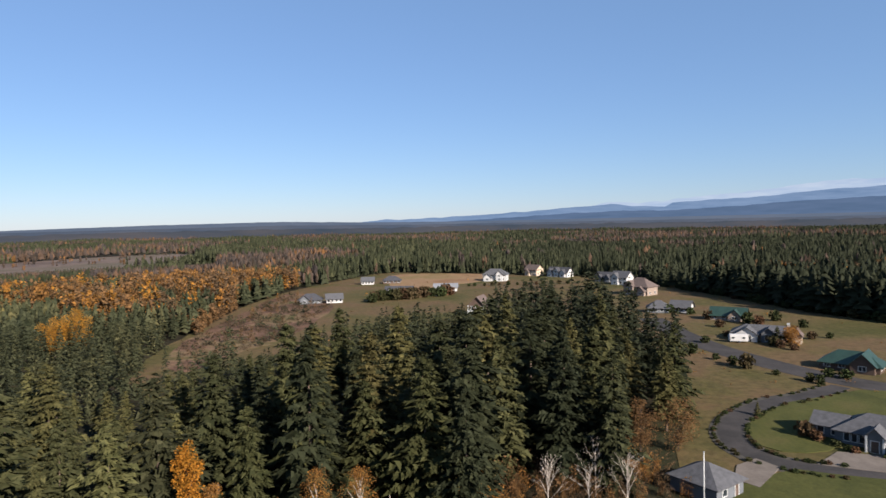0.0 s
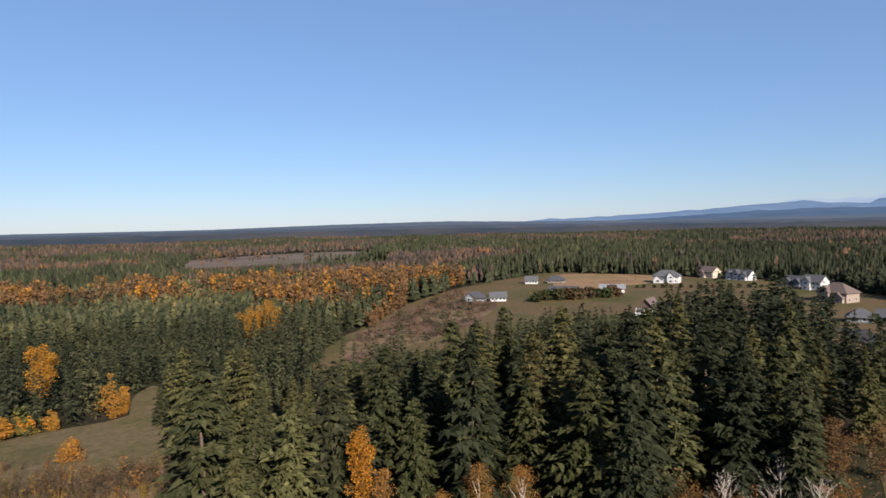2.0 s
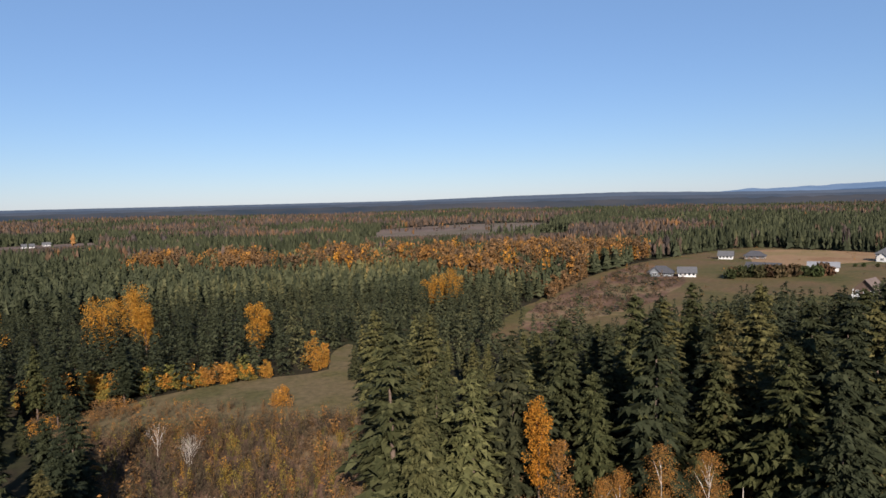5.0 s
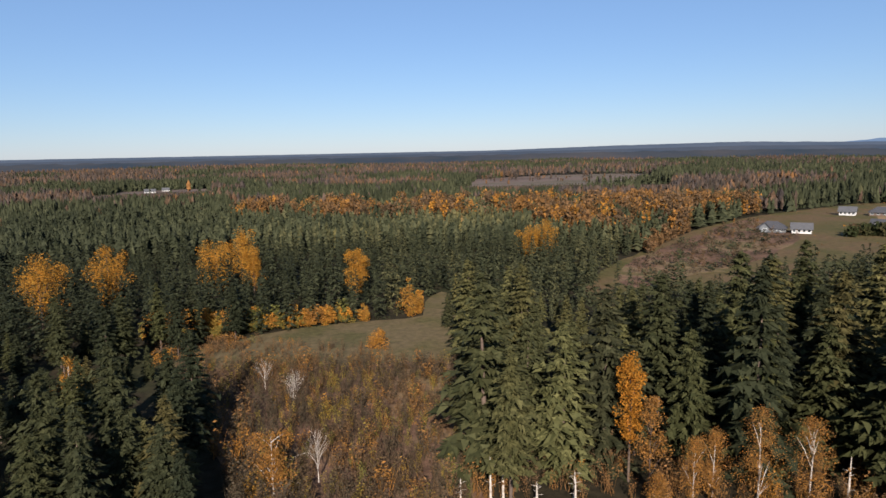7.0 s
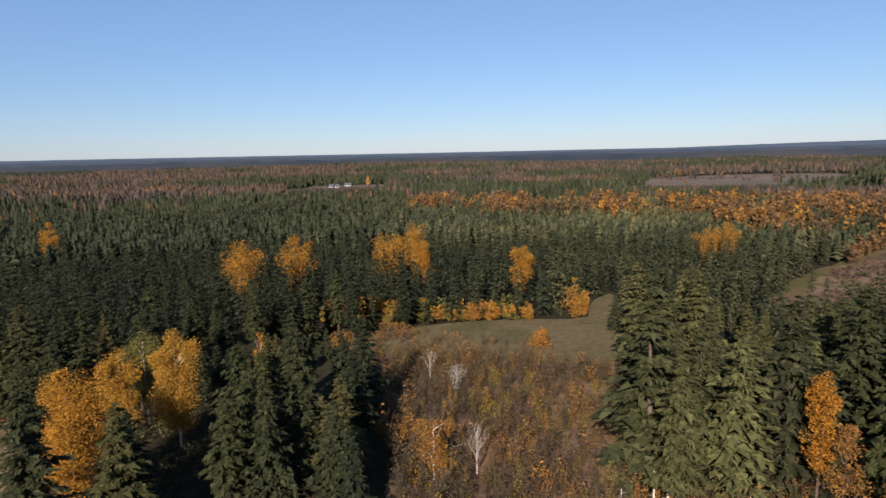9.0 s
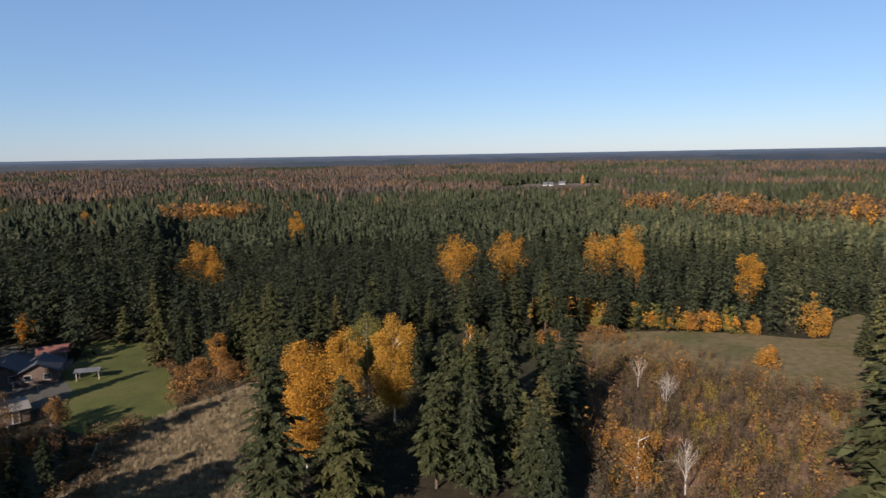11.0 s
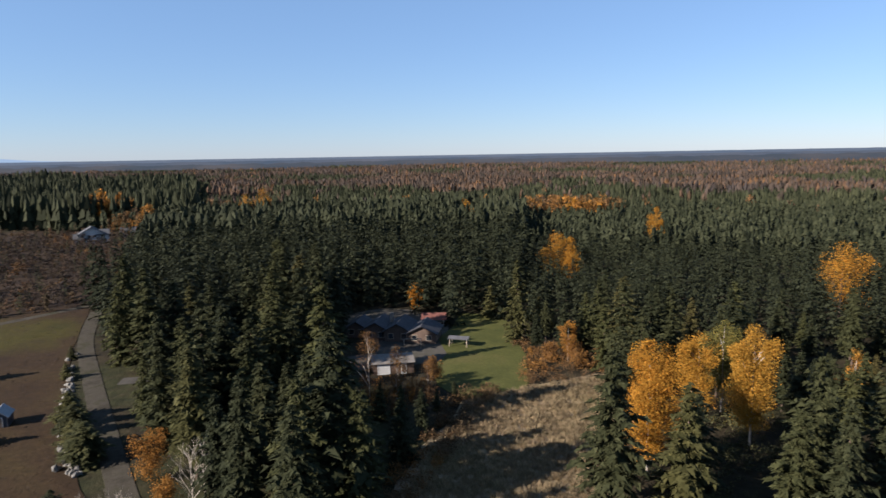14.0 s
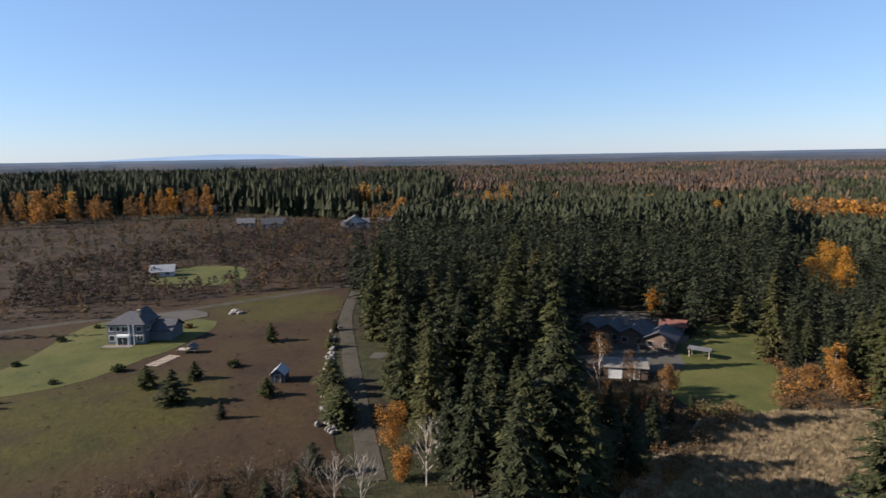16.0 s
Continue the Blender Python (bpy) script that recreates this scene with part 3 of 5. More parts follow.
def conifer_height(x, y):
    """Height of the canopy: a young plantation in the middle, taller stands at the sides."""
    d = np.hypot(x, y)
    az = np.degrees(np.arctan2(x, y))
    h = 21 + 3.0 * waves(x, y, 90, 11)
    h = np.where((az > -34) & (az < 47) & (d > 145), np.where(d > 240, 13, 14.5) + 1.3 * waves(x, y, 90, 11), h)
    h = np.where((d > 420), 14 + 2.2 * waves(x, y, 240, 14), h)
    h = np.where((az < -62) & (d > 480) & (d < 1000), 24, h)
    h = np.where((az > -15) & (az < 6) & (d < 150), np.clip(45 - d * math.tan(radians(15.0)), 6, 17.5), h)
    h = np.where((az > 18) & (az <= 33) & (d < 112), 26, h)
    # crest line of the big stand
    crest = np.interp(az, [33, 36, 40, 44, 48, 52, 58, 65, 68, 76, 80, 84], [11.8, 13.2, 12.2, 11.4, 10.0, 8.4, 7.6, 7.3, 5.4, 5.0, 6.6, 9.0])
    stand = np.clip(45 - d * np.tan(np.radians(crest)), 6.5, 27)
    return np.minimum(np.where((az > 33) & (d < np.interp(az, [33, 44, 50], [172, 200, 290])), stand, h), open_view(x, y))


# nearest conifers, each a tree of its own
NEAR = 165
nx, ny = grid_places(np.random.default_rng(5), 68, NEAR, 8.0)
nd, naz = np.hypot(nx, ny), np.degrees(np.arctan2(nx, ny))
keep = (naz < 83) & (nd > np.where(naz > 66, 106, np.where(naz > 36, 88, 74))) & (waves(nx, ny, 34, 77) > -0.85) & ~((naz > 20) & (naz < 32) & (nd < 78))
nx, ny = nx[keep], ny[keep]
r5 = np.random.default_rng(15)
order = np.argsort(np.hypot(nx, ny))
near_set, rest = order[:300], order[300:]
for i in near_set:
    x, y = nx[i], ny[i]
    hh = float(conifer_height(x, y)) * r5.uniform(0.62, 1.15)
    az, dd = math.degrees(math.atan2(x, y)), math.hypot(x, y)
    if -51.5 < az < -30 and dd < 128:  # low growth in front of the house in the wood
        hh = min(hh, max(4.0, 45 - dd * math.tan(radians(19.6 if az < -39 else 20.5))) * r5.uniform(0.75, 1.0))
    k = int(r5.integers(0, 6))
    # stands outside the olive firs get the crown with shade in its colour
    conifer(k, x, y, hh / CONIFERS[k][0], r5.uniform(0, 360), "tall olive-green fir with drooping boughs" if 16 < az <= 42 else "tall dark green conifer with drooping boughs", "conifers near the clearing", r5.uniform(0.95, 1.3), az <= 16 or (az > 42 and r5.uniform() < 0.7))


def woodland(name, label, gx, gy, protos, mat, height, wide, tint, r):
    kinds = r.integers(0, len(protos), len(gx))
    V, T, C = strew(protos, gx, gy, height, wide, tint, kinds, r.uniform(0, 6.28, len(gx)))
    return tagged(new(name, np_mesh(name, V, T, mat, C)), label, "woodland", kind="stuff")


def proto_conifers(r, n, whorls, arms, per, rad=3.7, size=1.0):
    out = []
    for k in range(n):
        V, T = conifer_arrays(r, 20, rad * r.uniform(0.85, 1.15), whorls, arms, per, 0.06, size)
        out.append((V, T, 20.0))
    return out


def proto_broad(r, n, clumps, each, size):
    out = []
    for k in range(n):
        u = r.uniform(0.25, 1, clumps)
        a = r.uniform(0, 6.28, clumps)
        w = 3.2 * np.sin(np.pi * np.clip(u * 0.9, 0, 1)) ** 0.6 * r.uniform(0.2, 1, clumps)
        V, T = leaf_arrays(r, np.stack([np.cos(a) * w, np.sin(a) * w, u * 13], 1), np.full(clumps, 1.5), each, size)
        out.append((V, T, 14.0))
    return out


def proto_spires(r, n, tiers, sides=6):
    """Far conifers: stacked skirts with ragged, pointed hems round a full spire."""
    out = []
    for k in range(n):
        V, T = [], []
        full = r.uniform(0.85, 1.15)
        for j in range(tiers):
            z1 = 20 * (1 - j / tiers * 0.8) + (r.normal(0, 0.3) if j else 0)
            z0 = max(0.5, z1 - 20 / tiers * 1.3)
            rr = 0.2 + 5.2 * full * ((20 - z0) / 20) ** 0.8
            base = len(V)
            V.append((r.normal(0, 0.15), r.normal(0, 0.15), z1))
            a0 = r.uniform(0, 6.28)
            for i in range(sides):
                q = rr * (r.uniform(0.9, 1.25) if i % 2 else r.uniform(0.4, 0.7))
                V.append((math.cos(a0 + i * 6.283 / sides) * q, math.sin(a0 + i * 6.283 / sides) * q, z0 + r.normal(0, 0.5) + (0 if i % 2 else 0.8)))
            T += [(base, base + 1 + i, base + 1 + (i + 1) % sides) for i in range(sides)]
        out.append((np.array(V), np.array(T), 20.0))
    return out


def proto_domes(r, n, sides=5, lobes=2):
    """Far broadleaf trees: ragged upright lobes."""
    out = []
    for k in range(n):
        V, T = [], []
        for lobe in range(lobes):
            cx, cy = r.normal(0, 1.5, 2)
            top = 15 * r.uniform(0.72, 1.02)
            base = len(V)
            V.append((cx, cy, top))
            for z, w in (((top * 0.7, 1.9), (top * 0.25, 2.1)) if lobes > 1 else ((top * 0.35, 2.6),)):
                a0 = r.uniform(0, 6.28)
                V += [(cx + math.cos(a0 + i * 6.283 / sides) * w * r.uniform(0.55, 1.3), cy + math.sin(a0 + i * 6.283 / sides) * w * r.uniform(0.55, 1.3), z + r.normal(0, 0.9)) for i in range(sides)]
            for i in range(sides):
                j = (i + 1) % sides
                T.append((base, base + 1 + i, base + 1 + j))
                if lobes > 1:
                    T += [(base + 1 + i, base + 1 + sides + i, base + 1 + sides + j), (base + 1 + i, base + 1 + sides + j, base + 1 + j)]
        out.append((np.array(V), np.array(T), 15.0))
    return out


r6 = np.random.default_rng(21)
# middle distance, then far woods; each band is coarser than the one before
BANDS = [("woodland", NEAR, 290, 5.7, 12, 6, 5, 12, 5, 0.6), ("woodland", 290, 480, 4.8, 7, 0, 0, 8, 4, 0.8),
         ("far_woodland", 480, 700, 5.6, 3, 0, 0, 7, 5, 1.0), ("far_woodland", 700, 1150, 6.8, 3, 0, 0, 6, 5, 1.0), ("far_woodland", 1150, 2250, 11.5, 2, 0, 0, 5, 3, 1.6)]
for name, r0, r1, step, whorls, arms, nodes, clumps, each, size in BANDS:
    gx, gy = grid_places(r6, r0, r1, step)
    if r0 == NEAR:
        gx, gy = np.concatenate([gx, nx[rest]]), np.concatenate([gy, ny[rest]])
    d = np.hypot(gx, gy)
    grow = {5.6: 0.8, 6.8: 0.88, 11.5: 1.2}.get(step, 1.0)
    azs = np.degrees(np.arctan2(gx, gy))
    # broadleaf patches: the gold belt, and streaks that widen with distance
    streak = waves(gx, gy, 620, 31) + 0.3 * waves(gx, gy, 110, 32)
    lim = np.where(d < 420, 9.0, np.where(d < 650, np.interp(azs, [-15, 15], [0.34, 0.5]), np.interp(azs, [-60, 5, 40], [-0.16, -0.02, 0.32]) - np.where(d > 1100, 0.14, 0)))
    lim = np.where((azs < -61) & (d < 1000), 9.0, lim)
    broad = (streak > lim) | (inside(BELT, gx, gy) & (waves(gx, gy, 44, 8) > 0.0)) | ((d > 420) & (r6.uniform(0, 1, len(gx)) < 0.015))
    h = conifer_height(gx, gy) * r6.uniform(0.82, 1.08, len(gx)) * np.where((d < 290), r6.uniform(0.75, 1.08, len(gx)), 1) * np.where(d > 560, 1 + 0.28 * waves(gx, gy, 170, 57), 1)
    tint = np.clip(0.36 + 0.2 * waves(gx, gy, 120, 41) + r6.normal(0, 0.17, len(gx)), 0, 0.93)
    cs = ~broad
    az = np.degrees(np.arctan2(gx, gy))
    # deep shade of some stands is put into the tint, by bearing and distance
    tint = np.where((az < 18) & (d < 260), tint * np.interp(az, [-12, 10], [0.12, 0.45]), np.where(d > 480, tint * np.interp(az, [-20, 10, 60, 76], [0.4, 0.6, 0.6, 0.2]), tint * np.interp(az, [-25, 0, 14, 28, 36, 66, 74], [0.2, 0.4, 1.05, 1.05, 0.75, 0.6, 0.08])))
    protos = proto_conifers(r6, 6, whorls, arms, nodes) if arms else proto_spires(r6, 8, whorls, 6 if whorls > 3 else 4)
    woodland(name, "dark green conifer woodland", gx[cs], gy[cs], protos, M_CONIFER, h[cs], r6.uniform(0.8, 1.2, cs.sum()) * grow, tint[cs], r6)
    if broad.any():
        bt = np.clip(0.42 + 0.3 * waves(gx, gy, 170, 43) + r6.normal(0, 0.17, len(gx)), 0, 1)
        bt = np.where(inside(BELT, gx, gy), np.clip(r6.normal(0.44, 0.2, len(gx)), 0, 0.82), bt)
        woodland(name + "_autumn", "orange and brown autumn broadleaf woodland", gx[broad], gy[broad], proto_domes(r6, 10, 5, 2 if r0 < 1000 else 1) if r0 >= 480 else proto_broad(r6, 6, clumps * 3, each, size), M_FARWOOD if r0 >= 480 else M_AUTUMN,
                 np.minimum(np.where(d[broad] > 280, 16, 13) * r6.uniform(0.65, 1.15, broad.sum()), open_view(gx, gy)[broad]), r6.uniform(0.8, 1.2, broad.sum()) * grow, bt[broad], r6)


# ---- far mountains and hills: a glowing backdrop of distance, haze painted into its colour ----
def hazy_glow_material(name, low, high, patchy):
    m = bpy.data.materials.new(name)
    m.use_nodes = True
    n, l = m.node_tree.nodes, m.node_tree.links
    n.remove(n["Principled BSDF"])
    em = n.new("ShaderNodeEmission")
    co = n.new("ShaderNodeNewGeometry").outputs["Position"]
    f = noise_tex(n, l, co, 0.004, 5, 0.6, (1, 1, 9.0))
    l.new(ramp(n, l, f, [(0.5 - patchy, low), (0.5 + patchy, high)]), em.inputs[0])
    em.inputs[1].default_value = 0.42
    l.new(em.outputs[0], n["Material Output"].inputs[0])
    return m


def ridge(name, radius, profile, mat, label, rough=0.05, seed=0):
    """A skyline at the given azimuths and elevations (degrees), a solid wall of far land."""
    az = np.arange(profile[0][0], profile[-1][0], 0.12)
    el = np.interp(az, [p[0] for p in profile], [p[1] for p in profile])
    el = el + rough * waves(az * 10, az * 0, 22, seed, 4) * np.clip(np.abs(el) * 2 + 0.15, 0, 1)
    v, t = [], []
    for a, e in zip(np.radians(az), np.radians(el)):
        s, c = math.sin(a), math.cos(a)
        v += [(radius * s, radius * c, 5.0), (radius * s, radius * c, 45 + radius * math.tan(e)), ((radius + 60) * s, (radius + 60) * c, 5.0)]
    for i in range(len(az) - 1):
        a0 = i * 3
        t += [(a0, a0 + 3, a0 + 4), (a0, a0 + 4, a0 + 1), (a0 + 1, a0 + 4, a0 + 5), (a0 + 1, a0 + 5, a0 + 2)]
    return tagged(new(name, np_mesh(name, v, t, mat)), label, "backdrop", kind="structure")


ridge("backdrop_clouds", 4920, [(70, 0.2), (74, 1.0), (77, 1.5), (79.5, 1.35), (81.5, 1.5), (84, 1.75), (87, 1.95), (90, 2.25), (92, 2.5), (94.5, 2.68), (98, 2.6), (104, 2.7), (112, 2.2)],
      hazy_glow_material("cloud_bank", (0.40, 0.52, 0.73), (0.56, 0.65, 0.80), 0.2), "pale cloud bank over the mountains", 0.07, 3)
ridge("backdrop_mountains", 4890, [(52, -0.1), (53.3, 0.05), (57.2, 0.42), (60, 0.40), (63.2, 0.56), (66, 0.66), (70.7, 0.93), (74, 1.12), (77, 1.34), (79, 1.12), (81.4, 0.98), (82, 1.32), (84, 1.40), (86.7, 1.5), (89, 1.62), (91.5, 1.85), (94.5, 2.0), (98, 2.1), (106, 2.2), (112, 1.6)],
      hazy_glow_material("hazed_mountains", (0.15, 0.24, 0.41), (0.26, 0.36, 0.55), 0.25), "mountain range far off, blue with painted haze", 0.06, 5)
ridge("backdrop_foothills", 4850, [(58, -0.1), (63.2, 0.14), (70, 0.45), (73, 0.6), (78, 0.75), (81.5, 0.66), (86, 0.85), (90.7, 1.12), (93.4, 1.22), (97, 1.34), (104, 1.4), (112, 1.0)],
      hazy_glow_material("hazed_foothills", (0.09, 0.145, 0.25), (0.13, 0.19, 0.32), 0.25), "dark wooded foothills, blue with painted haze", 0.05, 9)
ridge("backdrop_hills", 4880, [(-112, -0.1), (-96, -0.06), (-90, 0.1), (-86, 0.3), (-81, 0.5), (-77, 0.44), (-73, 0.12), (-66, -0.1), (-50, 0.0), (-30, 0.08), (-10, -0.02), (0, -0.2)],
      hazy_glow_material("hazed_hills", (0.30, 0.42, 0.62), (0.36, 0.48, 0.68), 0.25), "pale far hills, blue with painted haze", 0.02, 13)
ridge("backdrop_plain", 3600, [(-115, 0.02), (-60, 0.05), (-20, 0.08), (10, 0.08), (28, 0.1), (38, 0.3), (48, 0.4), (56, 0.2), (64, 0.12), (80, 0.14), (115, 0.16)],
      hazy_glow_material("hazed_plain", (0.105, 0.145, 0.22), (0.165, 0.19, 0.255), 0.3), "wooded plain at the skyline, blue-grey with painted haze", 0.03, 17)
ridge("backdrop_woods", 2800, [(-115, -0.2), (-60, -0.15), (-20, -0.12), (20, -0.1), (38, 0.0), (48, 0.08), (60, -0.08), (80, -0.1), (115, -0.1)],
      hazy_glow_material("hazed_far_woods", (0.075, 0.105, 0.16), (0.135, 0.145, 0.185), 0.2), "blue-brown far woods with painted haze", 0.08, 23)
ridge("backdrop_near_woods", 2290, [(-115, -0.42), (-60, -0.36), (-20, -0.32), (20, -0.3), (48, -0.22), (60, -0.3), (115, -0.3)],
      hazy_glow_material("hazed_grey_woods", (0.056, 0.078, 0.112), (0.118, 0.112, 0.125), 0.18), "grey-brown far woods with painted blue haze", 0.12, 29)

# ---- buildings ----
M_SHINGLE = plain("grey_shingles", (0.07, 0.07, 0.074), 0.85, 0, 1.2, 0.25, 0.25, 0.03)
M_DARKSHINGLE = plain("dark_shingles", (0.045, 0.045, 0.05), 0.85, 0, 1.2, 0.3, 0.25, 0.03)
M_BROWNROOF = plain("brown_shingles", (0.10, 0.075, 0.065), 0.85, 0, 1.2, 0.25, 0.2, 0.03)
M_GREENROOF = plain("green_metal_roof", (0.02, 0.045, 0.034), 0.5, 0.2, 0.6, 0.2, 0.5)
M_REDROOF = plain("rusty_red_roof", (0.12, 0.045, 0.034), 0.8, 0, 1.0, 0.3)
M_PALEROOF = plain("pale_metal_roof", (0.22, 0.22, 0.225), 0.6, 0.3, 0.6, 0.15)
M_DULLROOF = plain("weathered_roll_roofing", (0.13, 0.115, 0.10), 0.85, 0, 0.8, 0.25)
M_GREYWALL = plain("grey_siding", (0.105, 0.112, 0.12), 0.75, 0, 0.9, 0.12)
M_WHITEWALL = plain("white_siding", (0.42, 0.41, 0.395), 0.7, 0, 0.7, 0.08)
M_CREAMWALL = plain("cream_siding", (0.42, 0.33, 0.24), 0.75, 0, 0.8, 0.1)
M_TANWALL = plain("tan_stone_wall", (0.22, 0.17, 0.135), 0.8, 0, 1.6, 0.2)
M_BROWNWALL = plain("brown_boards", (0.09, 0.06, 0.045), 0.8, 0, 1.0, 0.25)
M_TRIM = plain("white_trim", (0.52, 0.52, 0.5), 0.6, 0, 2.0, 0.05)
M_WOOD = plain("weathered_wood", (0.27, 0.22, 0.17), 0.85, 0, 1.5, 0.25)
M_METAL = plain("galvanised_metal", (0.25, 0.26, 0.27), 0.6, 0.3, 1.0, 0.15)
M_DARK = plain("dark_paint", (0.03, 0.035, 0.045), 0.5, 0, 2.0, 0.2)
M_STONE = plain("pale_fieldstone", (0.15, 0.14, 0.125), 0.9, 0, 1.3, 0.3, 0.2, 0.05)
M_GLASS, _gn, _gl, _gb = material("window_glass", 0.08, 0.0, 0.6)
_gb.inputs["Base Color"].default_value = (0.02, 0.025, 0.03, 1)


def box(bm, x0, x1, y0, y1, z0, z1):
    v = [bm.verts.new(p) for p in ((x0, y0, z0), (x1, y0, z0), (x1, y1, z0), (x0, y1, z0), (x0, y0, z1), (x1, y0, z1), (x1, y1, z1), (x0, y1, z1))]
    for f in ((3, 2, 1, 0), (4, 5, 6, 7), (0, 1, 5, 4), (1, 2, 6, 5), (2, 3, 7, 6), (3, 0, 4, 7)):
        bm.faces.new([v[k] for k in f])


def prism(bm, lower, upper):
    """A solid between two loops of the same count."""
    a = [bm.verts.new(p) for p in lower]
    b = [bm.verts.new(p) for p in upper]
    n = len(a)
    bm.faces.new(a[::-1])
    bm.faces.new(b)
    for i in range(n):
        bm.faces.new((a[i], a[(i + 1) % n], b[(i + 1) % n], b[i]))


def wall_block(house, cx, cy, w, d, h, mat, gable="", rise=2.0, z0=0.0):
    """Walls of one block, with gable ends along x or y."""
    bm = bmesh.new()
    x0, x1, y0, y1 = cx - w / 2, cx + w / 2, cy - d / 2, cy + d / 2
    box(bm, x0, x1, y0, y1, z0 - 0.2, z0 + h)
    if gable == "x":
        for a in (x0, x1 - 0.15):
            prism(bm, [(a, y0, z0 + h), (a, y1, z0 + h), (a, cy, z0 + h + rise)], [(a + 0.15, y0, z0 + h), (a + 0.15, y1, z0 + h), (a + 0.15, cy, z0 + h + rise)])
    elif gable == "y":
        for a in (y0, y1 - 0.15):
            prism(bm, [(x0, a, z0 + h), (x1, a, z0 + h), (cx, a, z0 + h + rise)], [(x0, a + 0.15, z0 + h), (x1, a + 0.15, z0 + h), (cx, a + 0.15, z0 + h + rise)])
    return part("wall", bm, mat, house)


def roof_block(house, cx, cy, w, d, z, mat, shape, rise, over=0.55, thick=0.18):
    """A roof over a block: gable ridge along x or y, or hipped."""
    bm = bmesh.new()
    W, D = w / 2 + over, d / 2 + over
    k = over / max(0.1, (d if shape != "y" else w) / 2) * rise
    zl = z - k

    def pt(x, y, zz):
        return (cx + x, cy + y, zz)
    if shape in "xy":
        for s in (1, -1):
            if shape == "x":
                q = [pt(-W, s * D, zl), pt(W, s * D, zl), pt(W, 0, z + rise), pt(-W, 0, z + rise)]
            else:
                q = [pt(s * W, -D, zl), pt(s * W, D, zl), pt(0, D, z + rise), pt(0, -D, z + rise)]
            prism(bm, q, [(a, b, c + thick) for a, b, c in q])
    else:
        half = max(0.3, W - D)
        lo = [pt(-W, -D, zl), pt(W, -D, zl), pt(W, D, zl), pt(-W, D, zl)]
        hi = [pt(-W, -D, zl + thick), pt(W, -D, zl + thick), pt(W, D, zl + thick), pt(-W, D, zl + thick)]
        if W < D:
            half = D - W
            r1, r2 = pt(0, -half, z + rise), pt(0, half, z + rise)
        else:
            r1, r2 = pt(-half, 0, z + rise), pt(half, 0, z + rise)
        a = [bm.verts.new(p) for p in lo]
        b = [bm.verts.new(p) for p in hi]
        e, f = bm.verts.new(r1), bm.verts.new(r2)
        bm.faces.new(a[::-1])
        for i in range(4):
            bm.faces.new((a[i], a[(i + 1) % 4], b[(i + 1) % 4], b[i]))
        if W < D:
            for q in ((b[0], b[1], e), (b[1], b[2], f, e), (b[2], b[3], f), (b[3], b[0], e, f)):
                bm.faces.new(q)
        else:
            for q in ((b[0], b[1], f, e), (b[1], b[2], f), (b[2], b[3], e, f), (b[3], b[0], e)):
                bm.faces.new(q)
    return part("roof", bm, mat, house)


def opening(house, side, cx, cy, z, w, h, what="window", trim=None, rz=None):
    """A window, door or garage door set on the wall at (cx, cy); side: f b l r."""
    turn = {"f": 0, "b": 180, "r": 90, "l": -90}[side]
    bm = bmesh.new()
    t = 0.12
    for x0, x1, z0, z1 in ((-w / 2 - t, -w / 2, -t, h + t), (w / 2, w / 2 + t, -t, h + t), (-w / 2, w / 2, -t, 0), (-w / 2, w / 2, h, h + t)):
        box(bm, x0, x1, -0.07, 0.05, z0, z1)
    if what == "window" and w > 1.3:
        box(bm, -0.04, 0.04, -0.06, 0.03, 0, h)
    if what == "garage_door":
        for k in range(1, 4):
            box(bm, -w / 2, w / 2, -0.025, -0.015, h * k / 4 - 0.02, h * k / 4 + 0.02)
    ob = part(what, bm, trim or M_TRIM, house)
    ob.matrix_basis = pose(cx, cy, z, 0, 0, turn)
    bm = bmesh.new()
    box(bm, -w / 2, w / 2, -0.02, 0.04, 0, h)
    part({"window": "pane", "door": "leaf", "garage_door": "panel"}[what], bm, {"window": M_GLASS, "door": M_BROWNWALL, "garage_door": M_WHITEWALL}[what], ob)
    return ob


def post(house, x, y, z0, z1, r, mat, name="post"):
    bm = bmesh.new()
    box(bm, x - r, x + r, y - r, y + r, z0, z1)
    return part(name, bm, mat, house)


def chimney(house, x, y, z0, z1, mat):
    bm = bmesh.new()
    box(bm, x - 0.4, x + 0.4, y - 0.35, y + 0.35, z0, z1)
    box(bm, x - 0.48, x + 0.48, y - 0.43, y + 0.43, z1, z1 + 0.15)
    return part("chimney", bm, mat, house)


def face(d, w, n, z, ww, hh, house, side="f", cx=0.0, cy=0.0, trim=None):
    """A row of windows along a block's front (f, b) or end (l, r)."""
    for k in range(n):
        u = (k + 0.5) / n - 0.5
        if side in "fb":
            opening(house, side, cx + u * w, cy + (-d / 2 if side == "f" else d / 2), z, ww, hh, trim=trim)
        else:
            opening(house, side, cx + (-w / 2 if side == "l" else w / 2), cy + u * d, z, ww, hh, trim=trim)


# the grey two-storey house on its lawn
h = thing("house", "two-storey grey house with white windows on a green lawn", "house", at=pose(-178, 4.4, 0, 0, 0, 60))
wall_block(h, 0, 0, 9.4, 7.6, 5.3, M_GREYWALL)
roof_block(h, 0, 0, 9.4, 7.6, 5.3, M_DARKSHINGLE, "hip", 2.3)
wall_block(h, 7.2, 2.6, 5.6, 6.6, 2.9, M_GREYWALL, "x", 1.9)
roof_block(h, 7.2, 2.6, 5.6, 6.6, 2.9, M_DARKSHINGLE, "x", 1.9)
wall_block(h, 1.2, 3.2, 4.0, 3.0, 5.6, M_GREYWALL, "y", 2.0)
